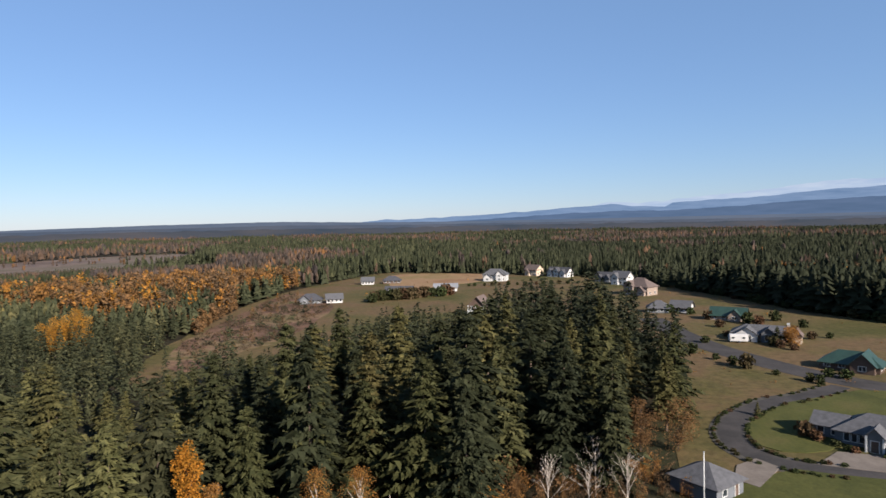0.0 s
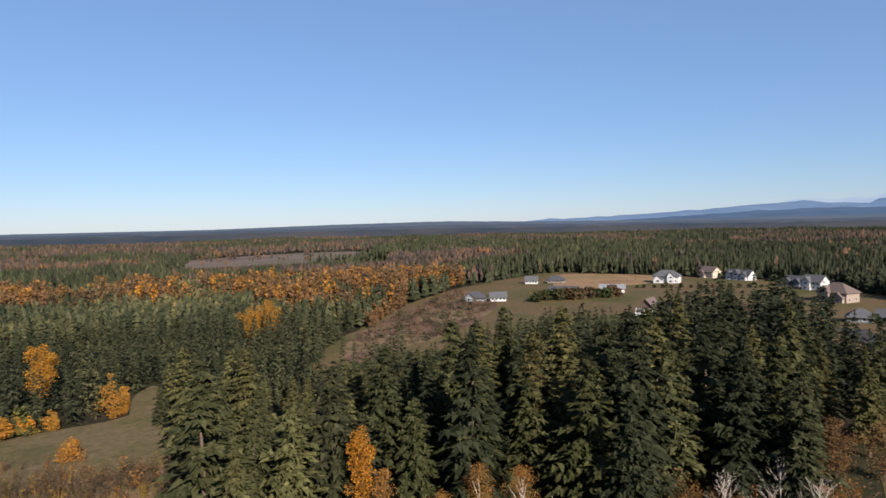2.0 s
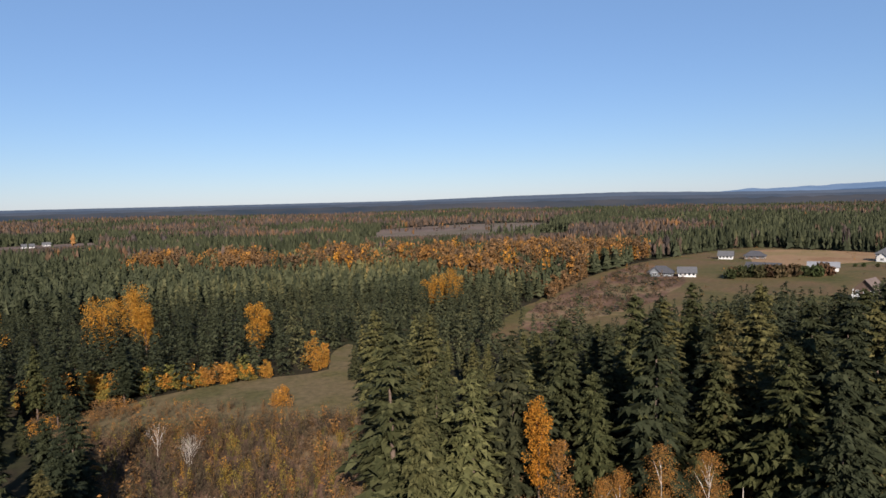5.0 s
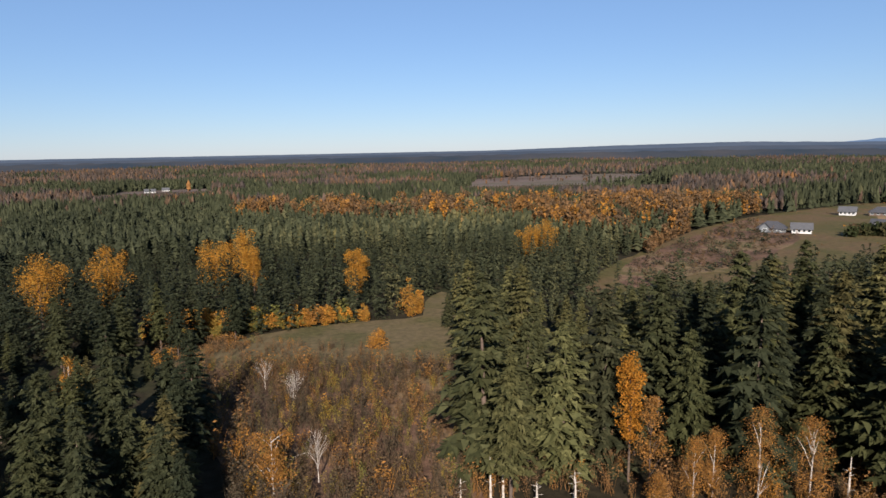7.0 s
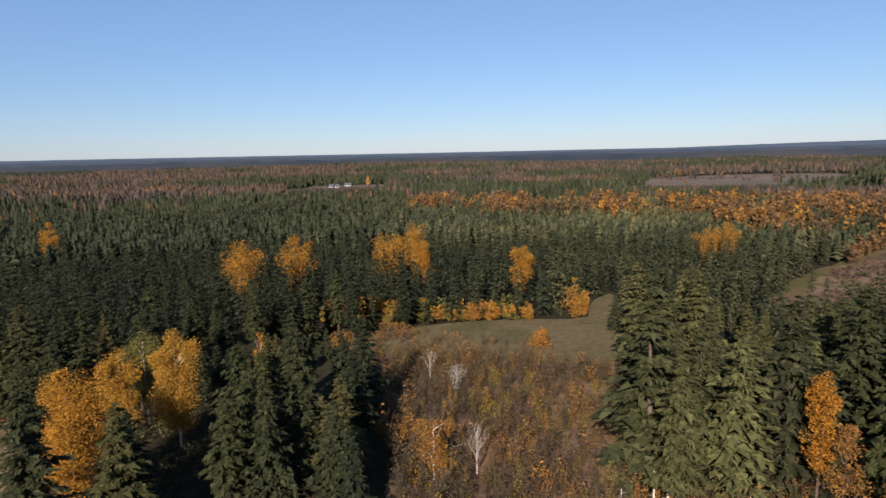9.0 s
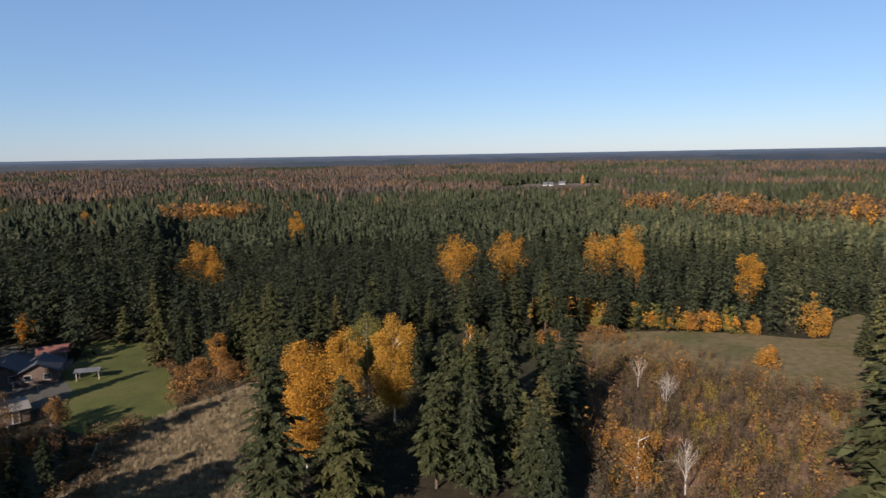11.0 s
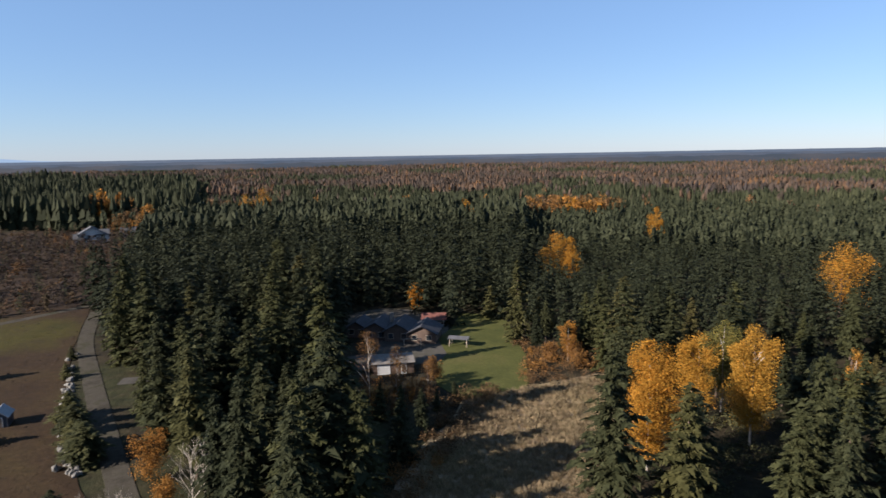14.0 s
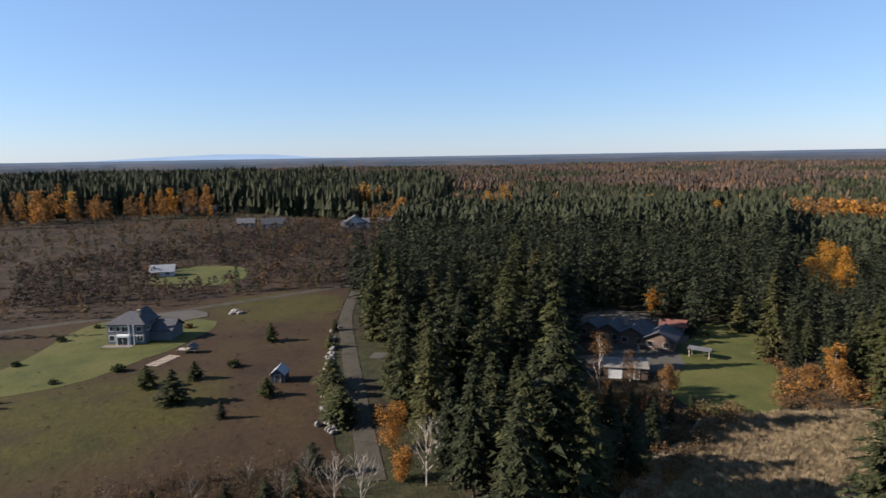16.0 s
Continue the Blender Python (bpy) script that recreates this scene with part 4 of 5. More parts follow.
roof_block(h, 1.2, 3.2, 4.0, 3.2, 5.6, M_DARKSHINGLE, "y", 2.0)
for x, z, ww, hh in ((-3.6, 3.4, 1.0, 1.1), (-1.9, 3.4, 1.0, 1.1), (0.0, 3.2, 2.0, 1.3), (3.4, 3.4, 1.3, 1.1), (-3.6, 0.9, 1.2, 1.3), (3.5, 0.8, 1.4, 1.4), (1.9, 0.1, 1.2, 2.1)):
    opening(h, "f", x, -3.8, z, ww, hh)
opening(h, "f", -0.4, -4.9, 0.1, 2.6, 2.0)
bm = bmesh.new()
box(bm, -2.0, 1.2, -4.9, -3.8, -0.1, 2.6)
part("bay", bm, M_TRIM, h, "white glazed bay")
face(7.6, 9.4, 2, 3.3, 1.1, 1.2, h, "r")
face(7.6, 9.4, 3, 3.3, 1.1, 1.2, h, "l")
bm = bmesh.new()
box(bm, -4.8, 2.6, -7.2, -4.95, -0.1, 0.22)
part("terrace", bm, M_CONCRETE, h, "low concrete terrace")
chimney(h, 2.2, -1.0, 5.6, 8.0, M_TANWALL)
for x in (1.3, 2.5):
    post(h, x, -4.8, 0, 5.2, 0.09, M_TRIM)

# the long house at the drive loop
h = thing("house", "long single-storey grey house with white porch and garage", "house", at=pose(150.0, -17.5, 0, 0, 0, -106))
wall_block(h, 2, 0, 18, 9.5, 2.8, M_GREYWALL)
roof_block(h, 2, 0, 18, 9.5, 2.8, M_SHINGLE, "hip", 2.9)
wall_block(h, -8.6, 0.6, 5.0, 7.0, 2.6, M_GREYWALL, "x", 1.7)
roof_block(h, -8.6, 0.6, 5.6, 7.0, 2.6, M_SHINGLE, "x", 1.7)
wall_block(h, 0.2, -5.6, 3.0, 3.0, 3.0, M_GREYWALL, "y", 1.6)
roof_block(h, 0.2, -5.4, 3.4, 3.8, 3.0, M_SHINGLE, "y", 1.7, 0.35)
wall_block(h, 9.4, -5.2, 7.5, 8.5, 2.8, M_GREYWALL, "y", 2.3)
roof_block(h, 9.4, -5.0, 7.5, 9.0, 2.8, M_DARKSHINGLE, "y", 2.3)
for x in (-1.2, 1.6):
    post(h, x, -7.3, 0, 3.2, 0.16, M_TRIM)
opening(h, "f", 0.2, -7.1, 0.1, 1.3, 2.2, "door")
for x in (-4.9, -3.6, -2.3, 2.6, 3.6, 4.6):
    opening(h, "f", x, -4.75, 0.8, 0.9, 1.5)
for y in (-7.3, -3.6):
    opening(h, "l", 5.65, y, 0.1, 2.7, 2.2, "garage_door")
face(7.0, 5.0, 2, 0.9, 1.1, 1.3, h, "f", -8.6, 0.6)
face(7.0, 5.0, 1, 0.9, 1.4, 1.2, h, "l", -8.6, 0.6)
chimney(h, 4.0, 0.8, 4.4, 6.3, M_TANWALL)

# the garage below it
h = thing("garage", "grey garage with hipped shingle roof and white door", "garage", at=pose(112.3, 10.8, 0, 0, 0, -27))
wall_block(h, 0, 0, 7.6, 8.4, 2.7, M_GREYWALL)
roof_block(h, 0, 0, 7.6, 8.4, 2.7, M_SHINGLE, "hip", 2.3)
opening(h, "r", 3.8, -2.0, 0.05, 2.6, 2.2, "garage_door")
opening(h, "r", 3.8, 1.8, 0.05, 2.6, 2.2, "garage_door")
opening(h, "f", -1.6, -4.2, 1.0, 1.2, 1.0)
opening(h, "f", 1.8, -4.2, 0.1, 0.95, 2.0, "door")

# the white-gabled house across the road
h = thing("house", "grey-roofed house with white gabled garage", "house", at=pose(261, 5.0, 0, 0, 0, -93))
wall_block(h, 0, 1, 22, 9, 2.8, M_TANWALL)
roof_block(h, 0, 1, 22, 9, 2.8, M_SHINGLE, "hip", 2.6)
wall_block(h, -5.5, -4.4, 7, 4.5, 2.9, M_WHITEWALL, "y", 2.2)
roof_block(h, -5.5, -3.4, 7, 6.6, 2.9, M_SHINGLE, "y", 2.2)
wall_block(h, 1.5, -4.2, 4.5, 3.6, 3.4, M_GREYWALL, "y", 1.8)
roof_block(h, 1.5, -3.6, 4.5, 5.0, 3.4, M_DARKSHINGLE, "y", 1.8)
wall_block(h, 10.2, -1.5, 3.4, 5.5, 3.0, M_CREAMWALL, "y", 2.0)
roof_block(h, 10.2, -1.2, 3.4, 6.0, 3.0, M_BROWNROOF, "y", 2.0)
opening(h, "f", -5.5, -6.65, 0.1, 3.0, 2.3, "window", M_WHITEWALL)
opening(h, "f", 1.5, -6.0, 0.6, 2.2, 2.2)
for x in (4.8, 6.4, 8.0):
    opening(h, "f", x, -3.5, 0.9, 1.1, 1.3)
chimney(h, 7.5, 1.5, 4.2, 6.2, M_TRIM)


def generic(x, y, turn, w, d, hh, wall, roof, shape, rise, label, wings=(), rows=1, n=4):
    """A house of a main block with wings (dx, dy, w, d, h, shape, rise)."""
    rise *= 1.35
    b = thing("house", label, "house", at=pose(x, y, float(ground_z(x, y)), 0, 0, turn))
    wall_block(b, 0, 0, w, d, hh, wall, shape if shape in "xy" else "", rise)
    roof_block(b, 0, 0, w, d, hh, roof, shape, rise, 0.8)
    for row in range(rows):
        face(d, w, n, 0.9 + 2.7 * row, min(1.5, w / n * 0.5), 1.3, b, "f")
    face(d, w, 2, 0.9, 1.1, 1.3, b, "l")
    face(d, w, 2, 0.9, 1.1, 1.3, b, "r")
    for dx, dy, ww, dd, wh, ws, wr in wings:
        wr *= 1.25
        wall_block(b, dx, dy, ww, dd, wh, wall, ws if ws in "xy" else "", wr)
        roof_block(b, dx, dy, ww, dd, wh, roof, ws, wr, 0.6)
        opening(b, "f", dx, dy - dd / 2, 0.9, min(1.8, ww * 0.4), 1.3)
        if wh > 4:
            opening(b, "f", dx, dy - dd / 2, 3.6, min(1.8, ww * 0.4), 1.3)
    return b


generic(220, -18.5, -105, 15, 8, 2.5, M_BROWNWALL, M_GREENROOF, "hip", 2.2, "low house with green metal roof beside the road", [(3.5, -1.5, 6, 9, 2.7, "y", 2.4)])
generic(307, 20, -95, 14, 8, 2.6, M_TANWALL, M_GREENROOF, "x", 2.2, "house with green metal roof on the grass slope", [(3, -3, 5, 5, 2.6, "y", 2.0)])
generic(326, 42, -100, 9, 7, 2.8, M_WHITEWALL, M_SHINGLE, "x", 2.0, "small white house beside shrubs on the slope")
generic(322, 52, -80, 10, 8, 2.8, M_GREYWALL, M_SHINGLE, "hip", 2.2, "grey house half hidden by trees on the slope")
generic(394, 74, -112, 16, 11, 5.6, M_TANWALL, M_BROWNROOF, "hip", 3.4, "large tan two-storey house on the hill crest", [(-3.5, -5, 6, 5, 5.6, "y", 2.4), (4.5, -5, 5, 5, 3.0, "y", 2.0)], 2)
generic(452, 97, -110, 12, 9, 5.4, M_WHITEWALL, M_SHINGLE, "x", 2.8, "white two-storey house on the hill crest", [(-2.5, -4, 5, 4, 5.4, "y", 2.2)], 2)
generic(470, 112, -105, 14, 9, 3.2, M_GREYWALL, M_DARKSHINGLE, "x", 2.8, "grey house with white gables on the hill crest", [(-3.5, -4, 5, 4, 3.2, "y", 2.2), (3, -4, 4, 4, 3.2, "y", 2.0)])
generic(502, 157, -108, 19, 9, 3.6, M_WHITEWALL, M_DARKSHINGLE, "x", 3.0, "white house with three dark gables on the hill crest", [(-6, -4, 4.5, 4, 3.6, "y", 2.4), (0, -4, 4.5, 4, 5.0, "y", 2.2), (6, -4, 4.5, 4, 3.6, "y", 2.2)])
generic(508, 181, -110, 12, 9, 5.4, M_CREAMWALL, M_BROWNROOF, "x", 2.6, "cream two-storey house on the hill crest", [(-3, -4, 4.5, 4, 3.2, "y", 2.0)], 2, 3)
generic(457, 194, -78, 18, 10, 5.4, M_WHITEWALL, M_SHINGLE, "hip", 2.8, "large white two-storey house beside the bare field", [(-5, -5, 6, 5, 3.0, "y", 2.2), (4, -5, 5, 4, 5.4, "y", 2.2)], 2)
generic(379, 197, -62, 15, 9, 2.8, M_WHITEWALL, M_PALEROOF, "x", 1.6, "long pale metal barn in the grass", (), 1, 3)
generic(345, 212, -72, 17, 8, 2.9, M_WHITEWALL, M_DARKSHINGLE, "x", 2.3, "white house with dark roof behind a hedge", [(3.5, -3.5, 6, 4, 2.9, "y", 2.4), (-5, -3, 4, 4, 2.9, "y", 1.8)])
generic(295, 242, -55, 13, 8, 2.7, M_GREYWALL, M_DARKSHINGLE, "hip", 2.3, "white house with dark roof on the brown slope", [(-3, -3.5, 5, 4, 2.7, "y", 1.9)])
generic(303, 231, -50, 9, 7, 2.7, M_WHITEWALL, M_SHINGLE, "x", 1.9, "white outbuilding beside the dark-roofed house")
generic(404, 276, -60, 9, 7, 2.8, M_WHITEWALL, M_SHINGLE, "x", 2.0, "small white house at the field edge")
generic(416, 262, -60, 13, 8, 2.8, M_BROWNWALL, M_DARKSHINGLE, "hip", 2.2, "brown house under trees at the field edge")
c = generic(284, 129, -84, 8, 10, 5.4, M_BROWNWALL, M_BROWNROOF, "y", 3.0, "brown chalet with white posts and balcony", [(8, 1.5, 9, 7, 4.6, "x", 2.4)], 2, 3)
for x in (-3.8, 0, 3.8):
    post(c, x, -6.8, 0, 5.6, 0.14, M_TRIM)
bm = bmesh.new()
box(bm, -4.2, 4.2, -7.0, -5.0, 2.6, 2.8)
box(bm, -4.2, 4.2, -7.0, -6.92, 2.8, 3.7)
part("balcony", bm, M_TRIM, c, "white balcony")
# beyond the brushland
generic(-274, 19, 75, 8, 5, 2.6, M_WHITEWALL, M_PALEROOF, "x", 1.4, "small white cabin beside a lawn", (), 1, 2)
generic(-558, 70, 80, 24, 9, 4.5, M_BROWNWALL, M_DARKSHINGLE, "x", 3.0, "long dark house before the far wood", [(-7, -4, 5, 4, 4.5, "y", 2.4), (0, -4, 5, 4, 4.5, "y", 2.4), (7, -4, 5, 4, 4.5, "y", 2.4)])
generic(-434, 100, 76, 14, 8, 3.0, M_WHITEWALL, M_DARKSHINGLE, "x", 2.4, "white house with dark roof beside a conifer")
generic(-452, 86, 70, 11, 7, 2.8, M_WHITEWALL, M_SHINGLE, "x", 2.0, "low white building in the brushland")
generic(-385, 140, 70, 13, 9, 5.4, M_WHITEWALL, M_SHINGLE, "y", 2.8, "white two-storey house at the wood edge", [(-5.5, -2, 6, 6, 3.0, "x", 2.0), (5.5, -1, 6, 7, 5.0, "x", 2.0)], 2)
generic(-395, 168, 66, 14, 7, 3.2, M_WHITEWALL, M_SHINGLE, "x", 2.0, "white bungalow at the wood edge")

generic(-14, 930, 8, 13, 7, 2.8, M_WHITEWALL, M_SHINGLE, "x", 2.0, "white farm building on the far plain", (), 1, 3)
generic(6, 965, -6, 9, 6, 2.6, M_WHITEWALL, M_SHINGLE, "x", 1.8, "small white house on the far plain", (), 1, 3)
# the house in the wood: a run of low gables
h = thing("house", "rambling dark house with several low gables, in the wood", "house", at=pose(-112, 110.5, 0, 0, 0, 32))
for dx, dy, w, d, hh, rise in ((6.4, -0.5, 7, 8, 2.7, 1.7), (0.2, 0.8, 6.5, 9, 2.8, 1.8), (-5.6, 1.8, 6, 9, 2.8, 1.7), (-11.0, 2.6, 5, 7, 2.6, 1.5)):
    wall_block(h, dx, dy, w, d, hh, M_BROWNWALL, "y", rise)
    roof_block(h, dx, dy, w, d, hh, M_DARKSHINGLE, "y", rise, 0.6)
    face(d, w, 2, 0.9, 1.2, 1.2, h, "f", dx, dy, M_WOOD)
face(8, 7, 2, 0.9, 1.1, 1.2, h, "r", 6.4, -0.5, M_WOOD)
chimney(h, -2.6, 2.5, 3.5, 5.6, M_TANWALL)
h = thing("outbuilding", "low outbuilding with weathered tan-grey flat roof", "shed", at=pose(-96.4, 92.6, 0, 0, 0, 50))
wall_block(h, 0, 0, 8.6, 6.4, 2.3, M_BROWNWALL)
roof_block(h, 0, 0, 8.6, 6.4, 2.3, M_DULLROOF, "x", 0.35, 0.3, 0.12)
opening(h, "f", -2, -3.2, 0.05, 2.4, 1.95, "garage_door")
opening(h, "f", 2.2, -3.2, 0.05, 0.9, 1.95, "door")
h = thing("pavilion", "open pavilion with rusty red roof", "pavilion", at=pose(-113.5, 125, 0, 0, 0, 40))
roof_block(h, 0, 0, 5.6, 3.8, 2.3, M_REDROOF, "x", 1.0)
for x in (-2.5, 2.5):
    for y in (-1.7, 1.7):
        post(h, x, y, -0.1, 2.3, 0.09, M_WOOD)
h = thing("shelter", "open garden shelter with grey roof on the lawn", "shelter", at=pose(-96, 114.5, 0, 0, 0, 25))
roof_block(h, 0, 0, 4.6, 2.6, 2.0, M_SHINGLE, "x", 0.35, 0.2, 0.1)
for x in (-2.1, 2.1):
    for y in (-1.1, 1.1):
        post(h, x, y, -0.1, 2.0, 0.08, M_WOOD)
h = thing("swing_frame", "wooden swing frame on the lawn", "swing", at=pose(-103.5, 106.2, 0, 0, 0, 40))
for x in (-2.0, 2.0):
    for s in (-1, 1):
        bm = bmesh.new()
        tube(bm, [(x, s * 1.0, -0.1), (x, s * 0.05, 2.3)], [0.06, 0.06], 6)
        part("leg", to_mesh("leg", bm, M_WOOD), M_WOOD, h)
bm = bmesh.new()
tube(bm, [(-2.2, 0, 2.3), (2.2, 0, 2.3)], [0.07, 0.07], 6)
part("beam", to_mesh("beam", bm, M_WOOD), M_WOOD, h)

# pasture: metal shed, play frame, stone heaps
h = thing("field_shed", "small grey metal shed with pitched roof in the pasture", "shed", at=pose(-128.5, 29.3, 0, 0, 0, 60))
wall_block(h, 0, 0, 2.8, 3.4, 2.0, M_DARK, "y", 1.2)
roof_block(h, 0, 0, 2.8, 3.4, 2.0, M_METAL, "y", 1.2, 0.25, 0.08)
opening(h, "f", 0, -1.7, 0.02, 1.1, 1.8, "door", M_METAL)
h = thing("play_frame", "dark wooden play frame at the lawn edge", "play frame", at=pose(-159, 15, 0, 0, 0, 60))
for x in (-2, 0, 2):
    for y in (-0.9, 0.9):
        post(h, x, y, -0.1, 1.6 if x else 2.2, 0.07, M_DARK)
bm = bmesh.new()
box(bm, -2.2, 2.2, -1.0, 1.0, 0.9, 1.05)
part("deck", bm, M_WOOD, h)
roof_block(h, 0.9, 0, 2.4, 2.0, 1.6, M_SHINGLE, "y", 0.7, 0.2, 0.08)
h = thing("timber_steps", "row of pale timber steps in the bank", "steps", at=pose(-155.5, 9.5, 0, 0, 0, 45))
for k in range(8):
    bm = bmesh.new()
    box(bm, -1.5, 1.5, -4 + k * 1.0, -3.6 + k * 1.0, -0.1, 0.22)
    part("tread", bm, M_WOOD, h)
h = thing("caravan", "white caravan parked beside the garage", "caravan", at=pose(252.5, 13.4, 0, 0, 0, -75))
bm = bmesh.new()
box(bm, -3.2, 3.2, -1.2, 1.2, 0.5, 3.0)
bmesh.ops.bevel(bm, geom=bm.edges[:], offset=0.25, segments=2, affect="EDGES")
part("body", bm, M_WHITEWALL, h)
for x in (-2.0, 1.6):
    opening(h, "f", x, -1.2, 1.5, 1.0, 0.7)
for y in (-1.1, 1.1):
    bm = bmesh.new()
    tube(bm, [(0, y - 0.12, 0.36), (0, y + 0.12, 0.36)], [0.36, 0.36], 14)
    part("wheel", to_mesh("wheel", bm, M_DARK), M_DARK, h)
h = thing("flag_pole", "tall white pole beside the garage", "pole", at=pose(104.6, 10.4, 0))
bm = bmesh.new()
tube(bm, [(0, 0, -0.2), (0, 0, 4), (0, 0, 9.0)], [0.10, 0.085, 0.06], 8)
part("shaft", to_mesh("shaft", bm, M_TRIM), M_TRIM, h)
bm = bmesh.new()
bmesh.ops.create_icosphere(bm, subdivisions=2, radius=0.13, matrix=Matrix.Translation((0, 0, 9.1)))
part("knob", bm, M_METAL, h)

# ---- single broadleaf trees ----
r7 = np.random.default_rng(33)
G1 = "golden cottonwoods"
for x, y, hh, w, n, mat, tints, lab in (
        (-35.6, 83.5, 19.4, 10.6, 13000, M_GOLD, (0.1, 0.8), "tall cottonwood in dense gold leaf beside the straw field"),
        (-27.0, 101.4, 19.6, 8.8, 11000, M_GOLD, (0.4, 1.0), "slender cottonwood in bright gold leaf among conifers"),
        (-36.5, 105.6, 15.4, 7.4, 6000, M_GOLD, (0.3, 0.9), "golden cottonwood behind a taller one"),
        (-34.8, 112.2, 16.6, 8.6, 6000, M_AUTUMN, (0.96, 1.0), "olive-green broadleaf tree behind gold ones"),
        (-30.4, 82.8, 12.0, 3.6, 700, M_AUTUMN, (0.5, 0.8), "thin brown-leaved tree beside a gold one"),
        (-17.2, 125.7, 11.5, 5.2, 1200, M_AUTUMN, (0.7, 0.9), "small orange tree among conifers"),
        (-69.9, 120.3, 9.0, 5.1, 1000, M_AUTUMN, (0.6, 0.8), "small orange tree at the wood edge")):
    broadleaf("cottonwood", r7, x, y, hh, w, n, mat, lab, G1, M_PALE_BARK, tints, 1, 0.2)
for x, y, hh, w in ((-32, 198, 20.5, 12), (-16, 206, 20.5, 11), (14, 209, 20, 10), (24, 236, 20, 9), (25, 211, 18, 6),
                    (-117, 191, 18.5, 8), (-111, 192, 17, 6), (-208, 255, 24, 8), (-341, 222, 28, 13), (-323, 200, 26, 9), (-118, 279, 21, 8), (51, 183, 18, 6), (143, 225, 16.5, 9), (136, 226, 15, 8)):
    broadleaf("cottonwood", r7, x, y, hh, w * r7.uniform(1.2, 1.6), 2400, M_GOLD, "golden cottonwood standing amid dark conifers", "cottonwoods in the conifer wood", M_BARK, (0.1, 0.8), 1, 0.32, 0.25, 2)
for x, y, hh, w in ((3.8, 174.2, 6.7, 5.5), (8.4, 171.6, 6.9, 5.5), (13.8, 170, 7.4, 5), (-4.3, 173.6, 8, 2.6), (-1, 173, 7, 3), (38.1, 166.6, 5.6, 5), (33, 167.5, 4.6, 5), (47.7, 165.2, 5.0, 3.6), (60.8, 164.5, 10.9, 6.4), (64, 166, 7, 4)):
    broadleaf("orange_tree", r7, x, y, hh, w, 900, M_AUTUMN, "small orange-leaved tree at the meadow edge", "trees at the meadow edge", M_BARK, (0.68, 0.95), 1, 0.32, 0.12, 2)
for x, y, hh, w in ((18, 169, 4.0, 4), (22, 168.6, 4.2, 4.5), (26, 168.2, 4.0, 4.5), (29.5, 168, 3.8, 4), (43, 166, 4, 4), (10, 166, 3, 4), (2, 166, 3.5, 5)):
    broadleaf("bush", r7, x, y, hh, w, 500, M_AUTUMN, "olive and brown bush at the meadow edge", "bushes at the meadow edge", M_BARK, (0.9, 1.0), 1, 0.3, 0.08, 2)
# along the near edge of the big stand
broadleaf("orange_tree", r7, 55.5, 66.0, 18.6, 4.6, 2200, M_GOLD, "tall narrow bright orange tree against dark conifers", "", M_BARK, (0, 0.35), 1, 0.24, 0.3, 2, True)
broadleaf("orange_tree", r7, 56.5, 63.0, 13.0, 5.0, 1300, M_AUTUMN, "thin red-brown tree in front of conifers", "", M_BARK, (0.5, 0.75), 1, 0.2, 0.2, 2, True)
for x, y, hh, w in ((58.3, 57.1, 9.4, 4.0), (65.5, 53.6, 13.7, 5.6), (71.2, 50.9, 12.2, 5.2), (54, 58.4, 4.8, 3.0), (62, 57.5, 10, 4)):
    broadleaf("yellow_tree", r7, x, y, hh, w, 2100, M_AUTUMN, "slender yellow-orange young tree at the wood edge", "yellow trees at the wood edge", M_PALE_BARK, (0.5, 0.78), 1, 0.135, 0.15, 2, True)
for x, y, hh, w, a, b in ((129.7, 17.5, 10.5, 9.5, 0.35, 0.5), (126.6, 24, 11, 7, 0.3, 0.5), (150, 87, 12, 4.5, 0.75, 0.95), (133, 57, 11, 4.5, 0.75, 0.95), (121, 37, 12, 4.6, 0.55, 0.8), (112, 33, 11, 5, 0.35, 0.65), (117, 28, 9, 5, 0.5, 0.7)):
    broadleaf("broadleaf_tree", r7, x, y, hh, w, 1500, M_AUTUMN, "russet autumn tree beside the conifer stand", "russet trees by the stand", M_BARK, (a, b), 1, 0.24, 0.15)
for x, y, hh, w in ((16.9, 84.0, 7.8, 4.6), (18.9, 112.7, 6.2, 4.4), (15.6, 124.4, 6, 4), (94.3, 31.9, 9, 6.6), (99.4, 20.9, 9.5, 6), (96, 26, 8, 5), (-73.7, 26.3, 8.1, 6), (-75.8, 23.4, 7.7, 4.8), (-75.4, 36.5, 9.8, 4.9), (-79, 40, 9, 4), (104, 27, 10, 5), (20, 117, 5.5, 3.5)):
    broadleaf("bare_tree", r7, x, y, hh, w, 0, M_AUTUMN, "leafless pale grey tree with fine upright twigs", "bare trees", M_PALE_BARK, low=0.15, depth=2)
broadleaf("broadleaf_tree", r7, 10.7, 83.6, 9.9, 5.7, 1700, M_AUTUMN, "rust-coloured tree at the edge of the clearing", "", M_PALE_BARK, (0.55, 0.78), 1, 0.2, 0.15)
broadleaf("orange_tree", r7, 43.7, 140.0, 4.4, 5.5, 700, M_AUTUMN, "low orange tree in the dry meadow", "", M_BARK, (0.7, 0.85), 1, 0.26, 0.1)
broadleaf("orange_tree", r7, -88.4, 37.0, 7.8, 5.4, 1800, M_AUTUMN, "rust-orange tree beside the gravel lane", "", M_BARK, (0.6, 0.74), 1, 0.2, 0.1)
broadleaf("orange_tree", r7, -78.5, 34.5, 5.0, 4.6, 1200, M_AUTUMN, "rust-orange bush beside the gravel lane", "", M_BARK, (0.6, 0.74), 1, 0.2, 0.1)
